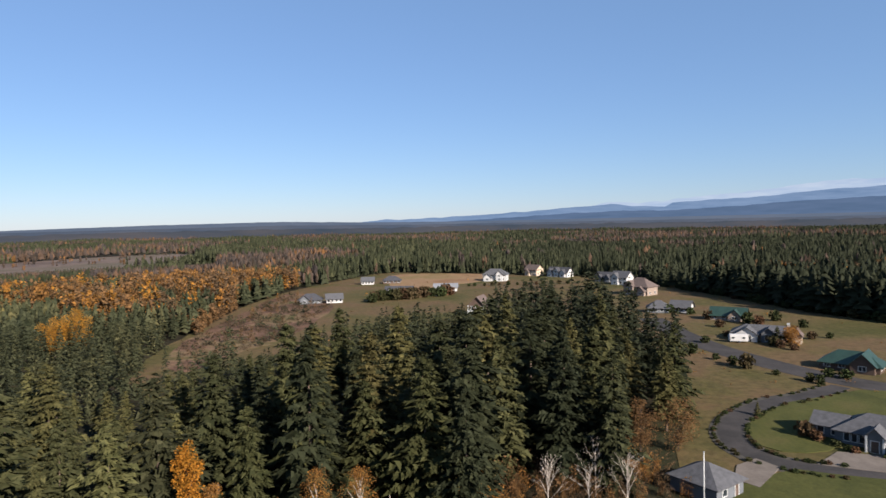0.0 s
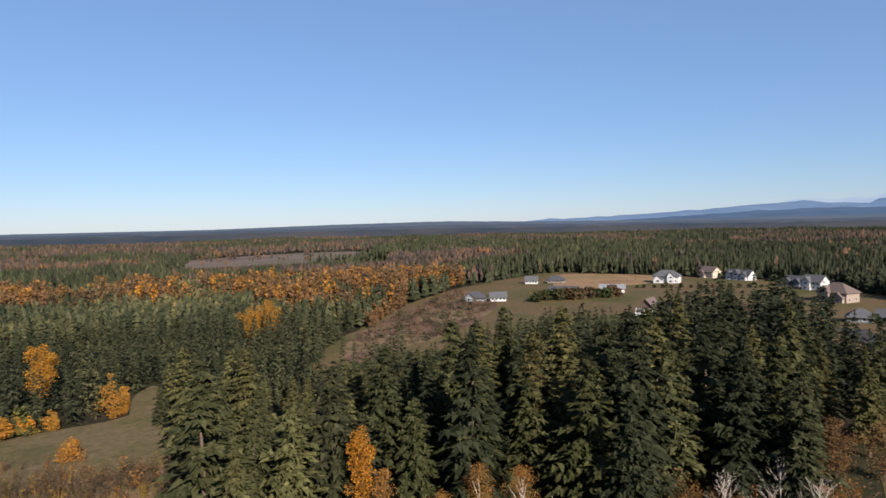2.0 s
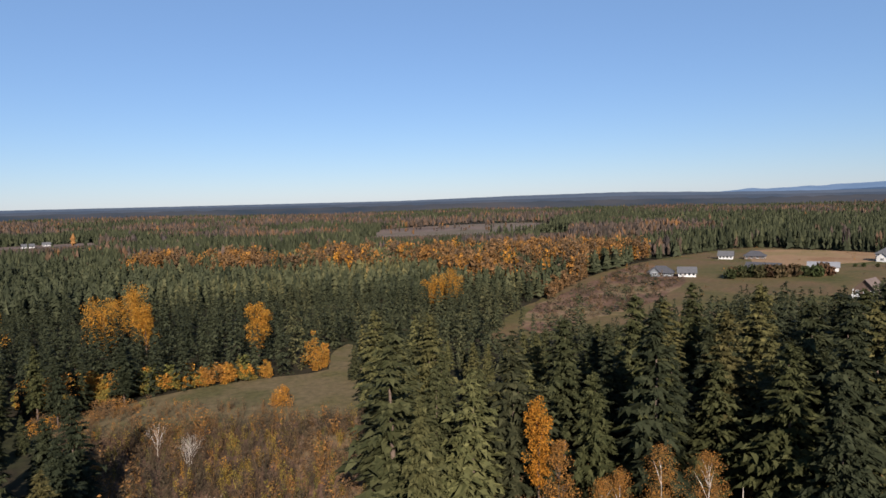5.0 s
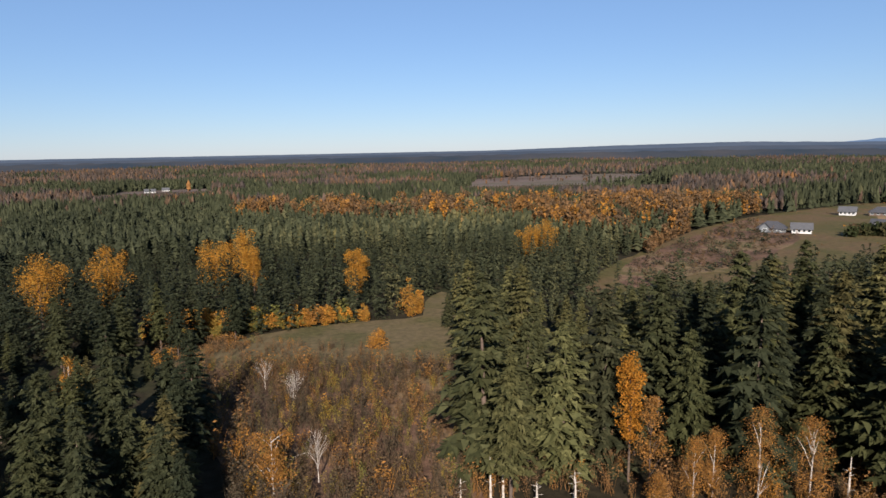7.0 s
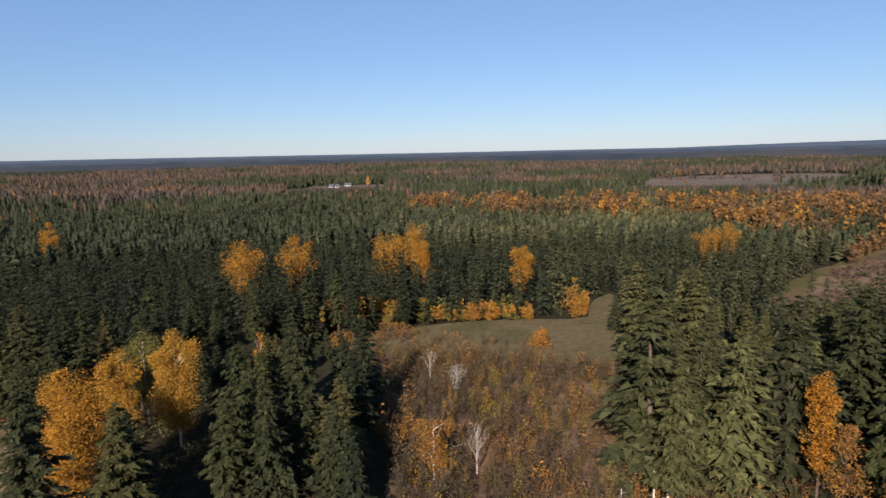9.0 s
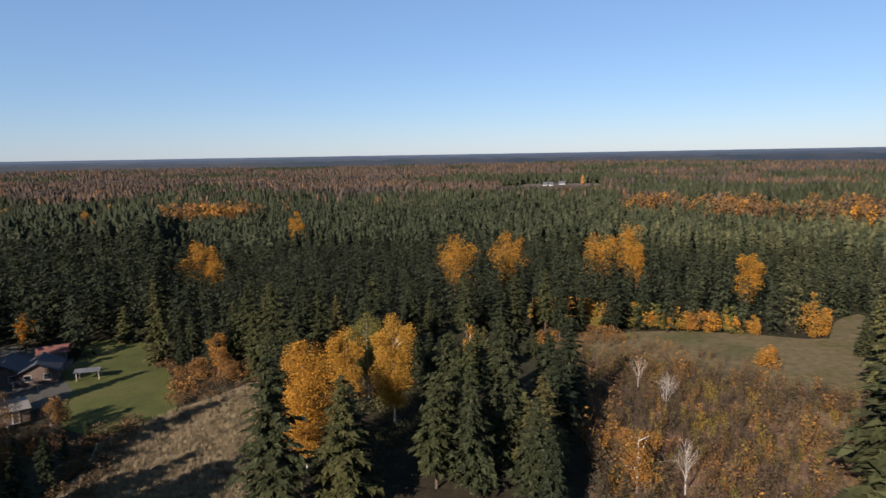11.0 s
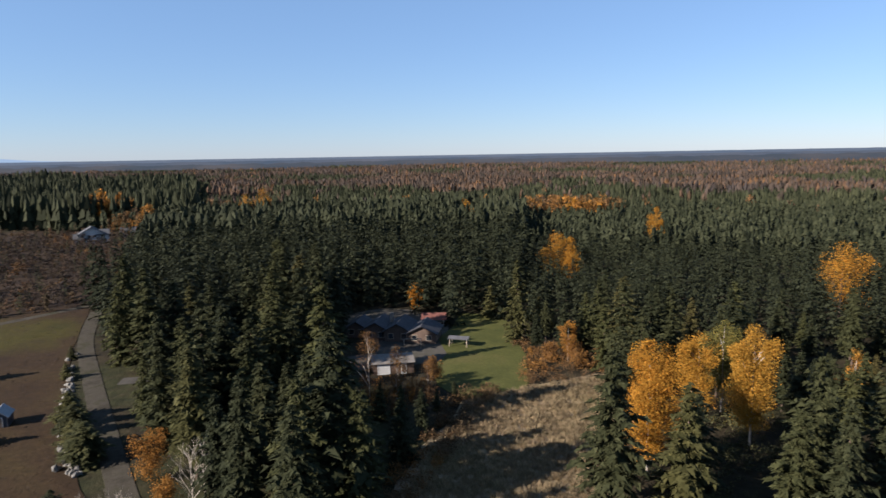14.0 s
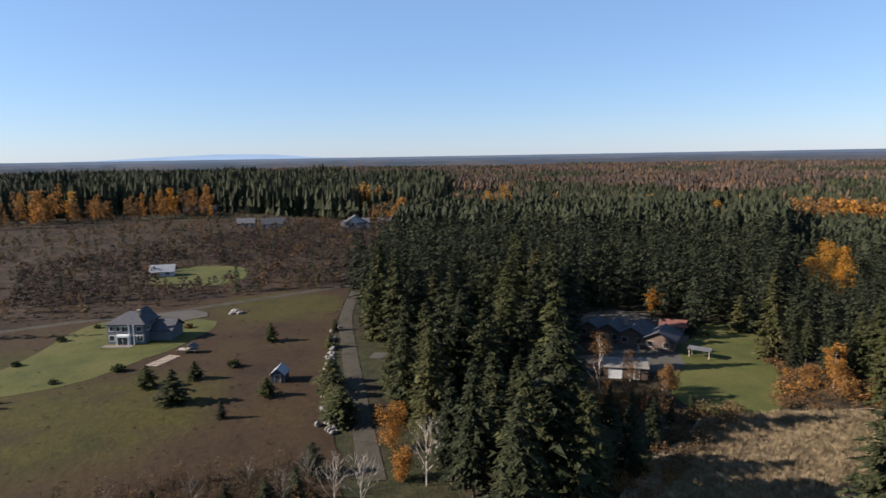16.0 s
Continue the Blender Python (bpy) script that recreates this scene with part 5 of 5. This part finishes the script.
broadleaf("orange_tree", r7, -128.2, 133.1, 8.8, 5.0, 1300, M_GOLD, "vivid orange-red tree behind the house in the wood", "", M_BARK, (0, 0.2), 1, 0.26, 0.15)
broadleaf("orange_tree", r7, -74.3, 127.6, 7.5, 6.0, 1000, M_AUTUMN, "orange bush at the wood edge", "", M_BARK, (0.68, 0.86), 1, 0.26, 0.1)
for x, y, hh, w in ((-70, 122, 4, 6), (-66, 118, 3.5, 6), (-62, 121, 4.5, 5), (-73, 118, 4, 5), (-84.7, 92.9, 4.7, 5.2)):
    broadleaf("bush", r7, x, y, hh, w, 800, M_AUTUMN, "rust-brown bush at the lawn edge", "bushes at the lawn edge", M_BARK, (0.35, 0.7), 1, 0.26, 0.08)
for x, y, hh, w in ((-88.5, 78.8, 13, 6.2), (-92.5, 72, 9, 4.2), (-82.8, 80.4, 8, 4.6), (-86, 84, 9, 4), (-95, 76, 8, 3.6), (-80, 86, 7, 4)):
    broadleaf("birch_tree", r7, x, y, hh, w, 800, M_AUTUMN, "thin birch with sparse tan-orange leaves", "birches by the outbuilding", M_PALE_BARK, (0.3, 0.62), 1, 0.16, 0.2, 2, True)

# ---- single small conifers and snags ----
for x, y, hh, wide in ((-138.3, 4.9, 4.6, 1.6), (-126, 8.7, 6.7, 1.35), (-138.3, 14, 4.1, 1.3), (-158.4, 34.4, 5.0, 1.2), (-120.9, 24.9, 4.0, 1.4), (-114, 15.4, 3.7, 0.8), (-86.3, 23.7, 5.0, 1.2)):
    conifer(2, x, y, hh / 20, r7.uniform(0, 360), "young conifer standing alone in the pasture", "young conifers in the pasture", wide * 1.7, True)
for x, y, hh, wide in ((-118.3, 36.7, 5.7, 1.5), (-114, 35.8, 4.8, 1.7), (-101.5, 33.2, 6.0, 1.6), (-105, 33.8, 5.2, 1.6), (-145.7, 45.5, 3.2, 1.4), (-122, 38.5, 4.2, 1.6), (-160, 51.5, 2.8, 1.3), (-108.5, 34, 4.5, 1.6)):
    conifer(2, x, y, hh / 18, r7.uniform(0, 360), "low bushy evergreen beside the fieldstone wall", "evergreens by the stone wall", wide * 1.6)
conifer(3, -106.4, 140.7, 9.2 / 18, 40, "broad young conifer at the head of the lawn", "", 1.5)
conifer(3, -4.5, 90.0, 11.0 / 18, 10, "pale green young conifer in front of the dark stand", "", 1.15)
conifer(2, 66, 150, 9.0 / 20, 10, "young conifer at the meadow edge", "", 1.2)
for x, y, hh in ((36.5, 70.2, 6.6), (38.0, 69.5, 6.8), (45.8, 64.5, 4.0), (41.4, 66.7, 3.2), (32.8, 71.5, 3.4), (76.8, 49.7, 7.0), (46.4, 65.6, 4.4)):
    t = thing("dead_trunk", "pale dead trunk with a few broken stubs", "dead tree", "dead trunks", at=pose(x, y, 0, 0, 0, r7.uniform(0, 360)))
    part("trunk", trunk_mesh(r7, hh, 0.2, M_PALE_BARK), M_PALE_BARK, t)
    for k in range(7):
        bm = bmesh.new()
        a, z = k * 2.3, hh * (0.25 + 0.09 * k)
        tube(bm, [(0, 0, z), (math.cos(a) * 0.8, math.sin(a) * 0.8, z + 0.1)], [0.04, 0.015], 4)
        part("stub", to_mesh("stub", bm, M_PALE_BARK), M_PALE_BARK, t)

# ---- shrubs along the drive, the road and the ridge ----
V, T = leaf_arrays(r7, [(0, 0, 0.45), (0.3, 0.1, 0.6), (-0.3, 0.1, 0.5), (0, -0.3, 0.55), (0, 0.35, 0.5)], [0.55] * 5, 34, 0.2)
M_SHRUB = leaf("shrub_leaves", [(0.0, (0.03, 0.034, 0.016)), (0.6, (0.036, 0.048, 0.02)), (0.85, (0.065, 0.04, 0.026)), (1.0, (0.09, 0.048, 0.03))], 0.2, source="object")
SHRUB = np_mesh("foliage", V, T, M_SHRUB)
bm = bmesh.new()
for k in range(5):
    tube(bm, [(0, 0, -0.05), (0.3 * math.cos(k * 1.26), 0.3 * math.sin(k * 1.26), 0.5)], [0.03, 0.012], 4)
STEMS = to_mesh("stems", bm, M_BARK)


def shrub(x, y, s, label, group, tall=1.0):
    t = thing("shrub", label, "shrub", group, at=pose(x, y, float(ground_z(x, y)), 0, 0, r7.uniform(0, 360)))
    t.scale = (s, s, s * tall)
    part("stems", STEMS, M_BARK, t)
    part("foliage", SHRUB, M_SHRUB, t)


for i in range(1, len(drive_pts) - 6):
    for s in (1, -1):
        if r7.uniform() < 0.12:
            continue
        q = drive_pts[i] + drive_side[i] * s * 1.3
        shrub(q[0] + r7.normal(0, 0.2), q[1] + r7.normal(0, 0.2), r7.uniform(0.55, 0.9), "dark red and green clipped shrub along the driveway", "shrubs along the driveway", 0.9)
ribbon("drive_verge", [(193, -12.4), (181, -5), (172, 2.5), (160, 7.5), (149, 9.5), (139, 8), (132, 3), (130, -3), (130, -10), (131, -30)], 8.2, M_GRAVEL, "pale stone edging along the driveway", 0.115)
for x, y, s, tall in ((226, 26, 2.4, 1.4), (219, 18, 1.6, 1.2), (213, 13, 2.0, 1.3), (209, 9, 2.8, 1.5), (204, 1, 1.4, 1.0), (199, -7, 1.6, 1.4), (197, -9.5, 1.6, 1.5), (247, 24, 2.2, 1.1), (250, 2, 2.6, 1.2), (247, 0, 2.2, 1.2), (244, -4, 1.8, 1.1), (207, -12, 2.2, 1.0), (206, -16, 2.4, 1.0),
                      (285, 22, 2.6, 1.1), (298, 12, 3.4, 1.3), (294, 8, 3.0, 1.3), (305, 28, 3.2, 1.2), (320, 47, 3.2, 1.2), (318, 37, 2.6, 1.2), (295, -8, 2.4, 1.3), (310, 2, 3.0, 1.4), (268, -10, 2.2, 1.2), (272, -16, 1.6, 1.3), (264, 18, 2.0, 1.0),
                      (142.5, -11.5, 1.3, 0.9), (141.8, -12.6, 1.2, 0.9), (144.5, -9.5, 1.4, 0.9), (147.0, -6.5, 1.8, 1.0), (149, -4.5, 2.4, 1.2), (140.8, -17.5, 1.1, 0.8)):
    shrub(x, y, s, "rounded garden shrub on the hill", "garden shrubs on the hill", tall)
for k in range(46):
    u = k / 45
    i = min(2, int(u * 3))
    p0, p1 = ((452, 75), (390, 23), (348, -9), (319, -39))[i:i + 2]
    f = u * 3 - i
    shrub(p0[0] + (p1[0] - p0[0]) * f + r7.normal(0, 2), p0[1] + (p1[1] - p0[1]) * f + r7.normal(0, 2), r7.uniform(1.8, 3.6), "dark shrub along the ridge edge of the hill", "shrubs along the ridge", 1.2)
for k in range(14):
    shrub(410 + k * 3.0, 196 - k * 5.2 + r7.normal(0, 0.6), r7.uniform(1.4, 2.2), "clipped hedge shrub beside the field track", "hedge at the field track", 1.3)
for k in range(26):
    shrub(314 + k * 1.7 + r7.normal(0, 2.0), 212 - k * 1.2 + r7.normal(0, 2.5), r7.uniform(3.0, 5.5), "dark evergreen shrub in a hedge round the white house", "hedge round the white house", 1.2)
for x, y, s in ((-142.5, 22.7, 1.9), (-152.3, 0.1, 1.9), (-168, -20, 1.4), (-186, -12, 1.6), (-196, -4, 1.3), (-150, -12, 1.2), (-183, 18, 1.5)):
    shrub(x, y, s, "low dark shrub in the grass", "shrubs in the pasture", 0.8)

# rust tree beside the white-gabled house, evergreens near it
broadleaf("broadleaf_tree", r7, 251.5, -3.5, 8.0, 8.5, 900, M_AUTUMN, "rust-orange tree before the white-gabled house", "", M_BARK, (0.5, 0.75), 1, 0.4, 0.1)
conifer(3, 252, 1.0, 6.5 / 18, 20, "dark evergreen before the white-gabled house", "", 2.0)
conifer(3, 160, 4.6, 3.2 / 18, 20, "small ornamental conifer in the garden", "", 1.4)

# trees standing beyond the pasture, whose shadows reach over it
for x, y, hh in ((-152, -42, 13), (-147, -38, 11), (-161, -50, 15), (-133, -40, 10), (-121, -38, 9), (-112, -36, 11), (-170, -56, 14)):
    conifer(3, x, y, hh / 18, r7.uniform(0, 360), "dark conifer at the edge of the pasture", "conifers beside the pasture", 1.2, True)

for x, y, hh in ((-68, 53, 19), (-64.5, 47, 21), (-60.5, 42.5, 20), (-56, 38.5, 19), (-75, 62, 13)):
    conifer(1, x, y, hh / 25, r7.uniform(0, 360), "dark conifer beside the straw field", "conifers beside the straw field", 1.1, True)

# extra conifers, added on the sunward side to throw shade over the wood house
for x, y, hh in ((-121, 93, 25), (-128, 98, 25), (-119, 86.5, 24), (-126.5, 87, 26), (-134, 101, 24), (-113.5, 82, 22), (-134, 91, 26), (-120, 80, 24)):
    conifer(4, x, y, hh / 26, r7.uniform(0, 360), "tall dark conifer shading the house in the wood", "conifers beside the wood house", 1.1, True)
for x, y, hh in ((-80, 15.6, 4.6), (-83.5, 11, 3.4), (-87, 2.5, 3.0), (-79.5, 19.4, 5.2)):
    conifer(2, x, y, hh / 20, r7.uniform(0, 360), "young conifer among bare saplings", "young conifers among the saplings", 1.6, True)
for x, y, hh in ((-81, 21.5, 6.5), (-78.5, 17.5, 6.0), (-84, 7, 5.0), (-86, -3, 4.6), (-85.5, 14.5, 5.0)):
    broadleaf("bare_sapling", r7, x, y, hh, 3.2, 0, M_AUTUMN, "pale leafless sapling before the pasture", "bare saplings before the pasture", M_GREY_BARK)

# ---- fieldstone wall beside the lane ----
stones = []
for k in range(4):
    bm = bmesh.new()
    bmesh.ops.create_icosphere(bm, subdivisions=1, radius=1.0)
    for v in bm.verts:
        v.co *= r7.uniform(0.7, 1.15)
        v.co.z *= 0.75
    stones.append(to_mesh("stone", bm, M_STONE, False))
wall = thing("stone_wall", "tumbled wall of pale fieldstones beside the lane", "stone wall", at=pose(-130, 40, 0))
line = [(-165.1, 54.8), (-152.7, 48.6), (-143.9, 44.9), (-135.6, 42.2), (-124, 37.4), (-111.8, 33.4), (-106.6, 31.9), (-101.3, 31.0), (-98.4, 31.2)]
for k in range(110):
    u = r7.uniform(0, 1) ** 0.8 * (len(line) - 1.001)
    i = int(u)
    p = np.array(line[i]) + (np.array(line[i + 1]) - np.array(line[i])) * (u - i) + r7.normal(0, 0.75 if i > 5 else 0.5, 2)
    s = r7.uniform(0.3, 0.75)
    o = part("stone", stones[k % 4], M_STONE, wall)
    o.matrix_basis = pose(p[0] + 130, p[1] - 40, s * 0.4 + (r7.uniform(0, 0.5) if r7.uniform() < 0.3 else 0), *r7.uniform(0, 360, 3)) @ Matrix.Diagonal((s, s * r7.uniform(0.8, 1.2), s, 1))
for x, y, s in ((-194, 32, 1.6), (-192.4, 33, 1.1), (-193.2, 30.8, 0.9)):
    b = new("boulder", stones[1])
    b.matrix_basis = pose(x, y, s * 0.4, 0, 0, x * 30) @ Matrix.Diagonal((s, s, s, 1))
    tagged(b, "pale boulder lying in the pasture", "boulder", "boulders in the pasture")

# ---- scrub, saplings and tall grass ----
def in_poly(r, poly, n):
    p = np.array(poly, float)
    lo, hi = p.min(0), p.max(0)
    q = r.uniform(lo, hi, (n * 4, 2))
    q = q[inside(poly, q[:, 0], q[:, 1])][:n]
    return q[:, 0], q[:, 1]


def sapling_protos(r, n, each=11, twigs=8):
    """Thin upright stems with a little sparse foliage."""
    out = []
    for k in range(n):
        c = [(r.normal(0, 0.35), r.normal(0, 0.35), z) for z in np.linspace(0.9, 3.6, 7)]
        V, T = leaf_arrays(r, c, [0.6] * 7, each, 0.14)
        for j in range(twigs):
            a = r.uniform(0, 6.28)
            b = np.array([(r.normal(0, 0.3), r.normal(0, 0.3), 0), (math.cos(a) * 0.9, math.sin(a) * 0.9, r.uniform(2.5, 4.0))])
            q = np.array([b[0] + (0.035, 0, 0), b[0] - (0.035, 0, 0), b[1], b[0] + (0, 0.035, 0), b[0] - (0, 0.035, 0)])
            T = np.concatenate([T, np.array([(0, 1, 2), (3, 4, 2)]) + len(V)])
            V = np.concatenate([V, q])
        out.append((V, T, 4.0))
    return out


def cover(name, label, poly, n, protos, mat, h0, h1, tints, wide=(0.8, 1.3), category="scrub"):
    x, y = in_poly(r7, poly, n)
    free = ~inside(SMALLLAWN, x, y)
    x, y = x[free], y[free]
    t = np.clip(tints[0] + (tints[1] - tints[0]) * (0.5 + 0.5 * waves(x, y, 30, 51) + r7.normal(0, 0.2, len(x))), 0, 1)
    V, T, C = strew(protos, x, y, r7.uniform(h0, h1, len(x)) * r7.uniform(0.5, 1, len(x)) ** 0.7, r7.uniform(*wide, len(x)), t, r7.integers(0, len(protos), len(x)), r7.uniform(0, 6.28, len(x)))
    return tagged(new(name, np_mesh(name, V, T, mat, C)), label, category, kind="stuff")


SAP = sapling_protos(r7, 6)
BUSHES = []
for k in range(6):
    V, T = leaf_arrays(r7, [(r7.normal(0, 0.6), r7.normal(0, 0.6), r7.uniform(0.3, 1.3)) for j in range(7)], [0.5] * 7, 3, 0.3)
    BUSHES.append((V, T, 1.8))
FINE = []
for k in range(6):
    V, T = leaf_arrays(r7, [(r7.normal(0, 0.6), r7.normal(0, 0.6), r7.uniform(0.2, 1.4)) for j in range(8)], [0.5] * 8, 13, 0.13)
    FINE.append((V, T, 1.8))
cover("saplings", "brown, olive and gold saplings in the clearing", SCRUB, 950, SAP, M_AUTUMN, 2.5, 5.5, (-0.25, 0.4))
cover("saplings", "rust-red and orange saplings in the clearing", SCRUB, 95, SAP, M_AUTUMN, 3.0, 6.5, (0.4, 0.72), (1.0, 1.8))
cover("saplings", "olive saplings in the clearing", SCRUB, 260, SAP, M_AUTUMN, 2.0, 4.5, (0.9, 1.0))
cover("saplings", "brown saplings along the meadow edge", [(0, 150), (16, 160), (45, 140), (45, 122), (15, 137)], 150, SAP, M_AUTUMN, 1.5, 3.6, (0.1, 0.8))
cover("saplings", "bare brown saplings before the pasture", [(-98, -40), (-92, 22), (-74, 22), (-66, 14), (-70, -40)], 800, SAP, M_AUTUMN, 1.5, 4.6, (-0.15, 0.4))
cover("saplings", "brown saplings under the young trees", [(-100, 70), (-84, 88), (-76, 86), (-78, 74), (-92, 62)], 150, SAP, M_AUTUMN, 2.0, 5.0, (0.1, 0.7))
cover("undergrowth", "brown undergrowth at the near wood edge", [(30, 72), (52, 62), (72, 44), (92, 30), (108, 12), (125, 24), (100, 48), (80, 66), (48, 88)], 500, SAP, M_AUTUMN, 2.0, 6.5, (0.1, 0.75))
cover("brush", "brown brush over the cleared land", BRUSH, 4000, BUSHES, M_AUTUMN, 0.8, 2.8, (-0.2, 0.25), (0.8, 1.6))
cover("brush", "taller grey-brown brush over the cleared land", BRUSH, 600, proto_broad(r7, 4, 10, 6, 1.2), M_AUTUMN, 2.5, 8.0, (-0.2, 0.35))
cover("brush", "brown brush on the hillside", [(332, 290), (294, 225), (198, 175), (175, 173), (139, 166), (164, 199), (223, 235)], 420, BUSHES, M_AUTUMN, 0.8, 2.6, (-0.2, 0.25), (0.8, 1.6))
cover("brush", "red-brown trees at the head of the slope", [(190, 215), (225, 240), (260, 262), (235, 262), (190, 235)], 110, proto_broad(r7, 4, 12, 8, 1.1), M_AUTUMN, 5, 10, (0.2, 0.5))
SLOPE = [(332, 290), (294, 225), (198, 175), (175, 173), (139, 166), (164, 199), (223, 235)]
cover("brush", "taller red-brown bushes on the hillside", SLOPE, 130, proto_broad(r7, 4, 14, 8, 0.8), M_AUTUMN, 2.0, 5.5, (-0.2, 0.5))
cover("brush", "dark green bushes on the hillside", SLOPE, 110, BUSHES, M_CONIFER, 1.5, 4.0, (0.0, 0.5), (0.9, 1.5))
cover("brush", "low shrubs on the settled hill", HILL, 160, BUSHES, M_AUTUMN, 0.6, 1.8, (0.0, 1.0))
cover("brush", "conifers scattered over the cleared land", BRUSH, 180, proto_conifers(r7, 4, 10, 5, 3, 3.7, 1.3), M_CONIFER, 4, 13, (0.1, 0.5), (0.9, 1.2))
NEARBRUSH = [(-222, 30), (-218, 76), (-262, 111), (-388, 183), (-440, 120), (-320, -30), (-216, -30)]
cover("brush", "grey-brown leafless brush beyond the pasture", NEARBRUSH, 1300, proto_broad(r7, 5, 11, 7, 0.85), M_FARWOOD, 2.0, 7.5, (0.0, 0.75), (0.9, 1.5))
cover("brush", "dark conifers standing in the brushland", NEARBRUSH, 110, proto_conifers(r7, 4, 12, 5, 5), M_CONIFER, 4.5, 12, (0.0, 0.35), (0.9, 1.2))
cover("autumn_row", "gold and orange trees before the far wood", [(-520, -120), (-535, 84), (-580, 80), (-588, -120)], 120, proto_broad(r7, 6, 26, 10, 0.6), M_AUTUMN, 8, 31, (0.2, 0.8), (0.5, 0.85))
cover("autumn_row", "gold cottonwoods before the dark wood beyond the brushland", [(-478, 172), (-455, 168), (-448, 196), (-474, 198)], 22, proto_broad(r7, 5, 26, 10, 0.6), M_AUTUMN, 18, 30, (0.45, 0.85), (0.5, 0.8))
cover("autumn_row", "orange trees behind the white house at the wood edge", [(-380, 150), (-372, 165), (-420, 205), (-450, 190), (-420, 160)], 40, proto_broad(r7, 5, 16, 9, 0.7), M_AUTUMN, 8, 17, (0.15, 0.8), (0.5, 0.9))
cover("far_trees", "bare trees and hedges on the far stubble field", PINK, 60, proto_domes(r7, 5), M_FARWOOD, 6, 13, (0.1, 0.9), (0.9, 1.4), "woodland")
cover("brush", "brown brush along the straw field", [(-58, 50), (-76, 88), (-71, 100), (-68, 88), (-54, 54)], 150, FINE, M_AUTUMN, 1.0, 3.0, (0.0, 0.6))
cover("brush", "low green undergrowth beneath the cottonwoods", [(-40, 72), (-26, 72), (-18, 98), (-26, 116), (-42, 116), (-46, 92)], 170, FINE, M_CONIFER, 1.0, 3.6, (0.1, 0.9))
cover("brush", "brown brush at the head of the lawn", [(-68, 101), (-57, 119), (-58, 128), (-78, 122), (-92, 134), (-90, 128)], 120, FINE, M_AUTUMN, 1.0, 3.0, (0.1, 0.7))
TUFTS = []
for k in range(4):
    V, T = [], []
    for j in range(16):
        a, p = r7.uniform(0, 6.28), r7.normal(0, 0.3, 2)
        tip = (p[0] + math.cos(a) * 0.4, p[1] + math.sin(a) * 0.4, r7.uniform(0.5, 1.0))
        T.append((len(V), len(V) + 1, len(V) + 2))
        V += [(p[0] + 0.07, p[1], 0), (p[0] - 0.07, p[1] + 0.05, 0), tip]
    TUFTS.append((np.array(V), np.array(T), 1.0))
M_TUFT = leaf("straw_tufts", [(0.0, (0.18, 0.135, 0.095)), (0.6, (0.29, 0.225, 0.155)), (1.0, (0.20, 0.16, 0.10))], 0.35)
cover("tall_grass", "tall straw-coloured grass tufts", STRAW, 7000, TUFTS, M_TUFT, 0.5, 1.3, (0.0, 0.9), category="grass")
cover("hedge", "overgrown hedge of orange and olive bushes before the wood", [(-7, 171), (15, 167.5), (43, 164.8), (43, 168), (15, 173), (-7, 178)], 240, proto_broad(r7, 5, 16, 16, 0.6), M_AUTUMN, 3.0, 7.5, (0.5, 1.1), (0.9, 1.4), "hedge")
cover("hedge", "brown and gold bushes in the dip of the meadow", [(-6, 150), (6, 150), (20, 160), (14, 166), (-6, 168)], 60, FINE, M_AUTUMN, 1.0, 3.0, (0.2, 0.95), (1.0, 1.5), "hedge")
cover("tall_grass", "tussocks in the grazed pasture", PASTURE, 2600, TUFTS, M_FARWOOD, 0.15, 0.5, (0.0, 0.5), (1.0, 2.2), "grass")
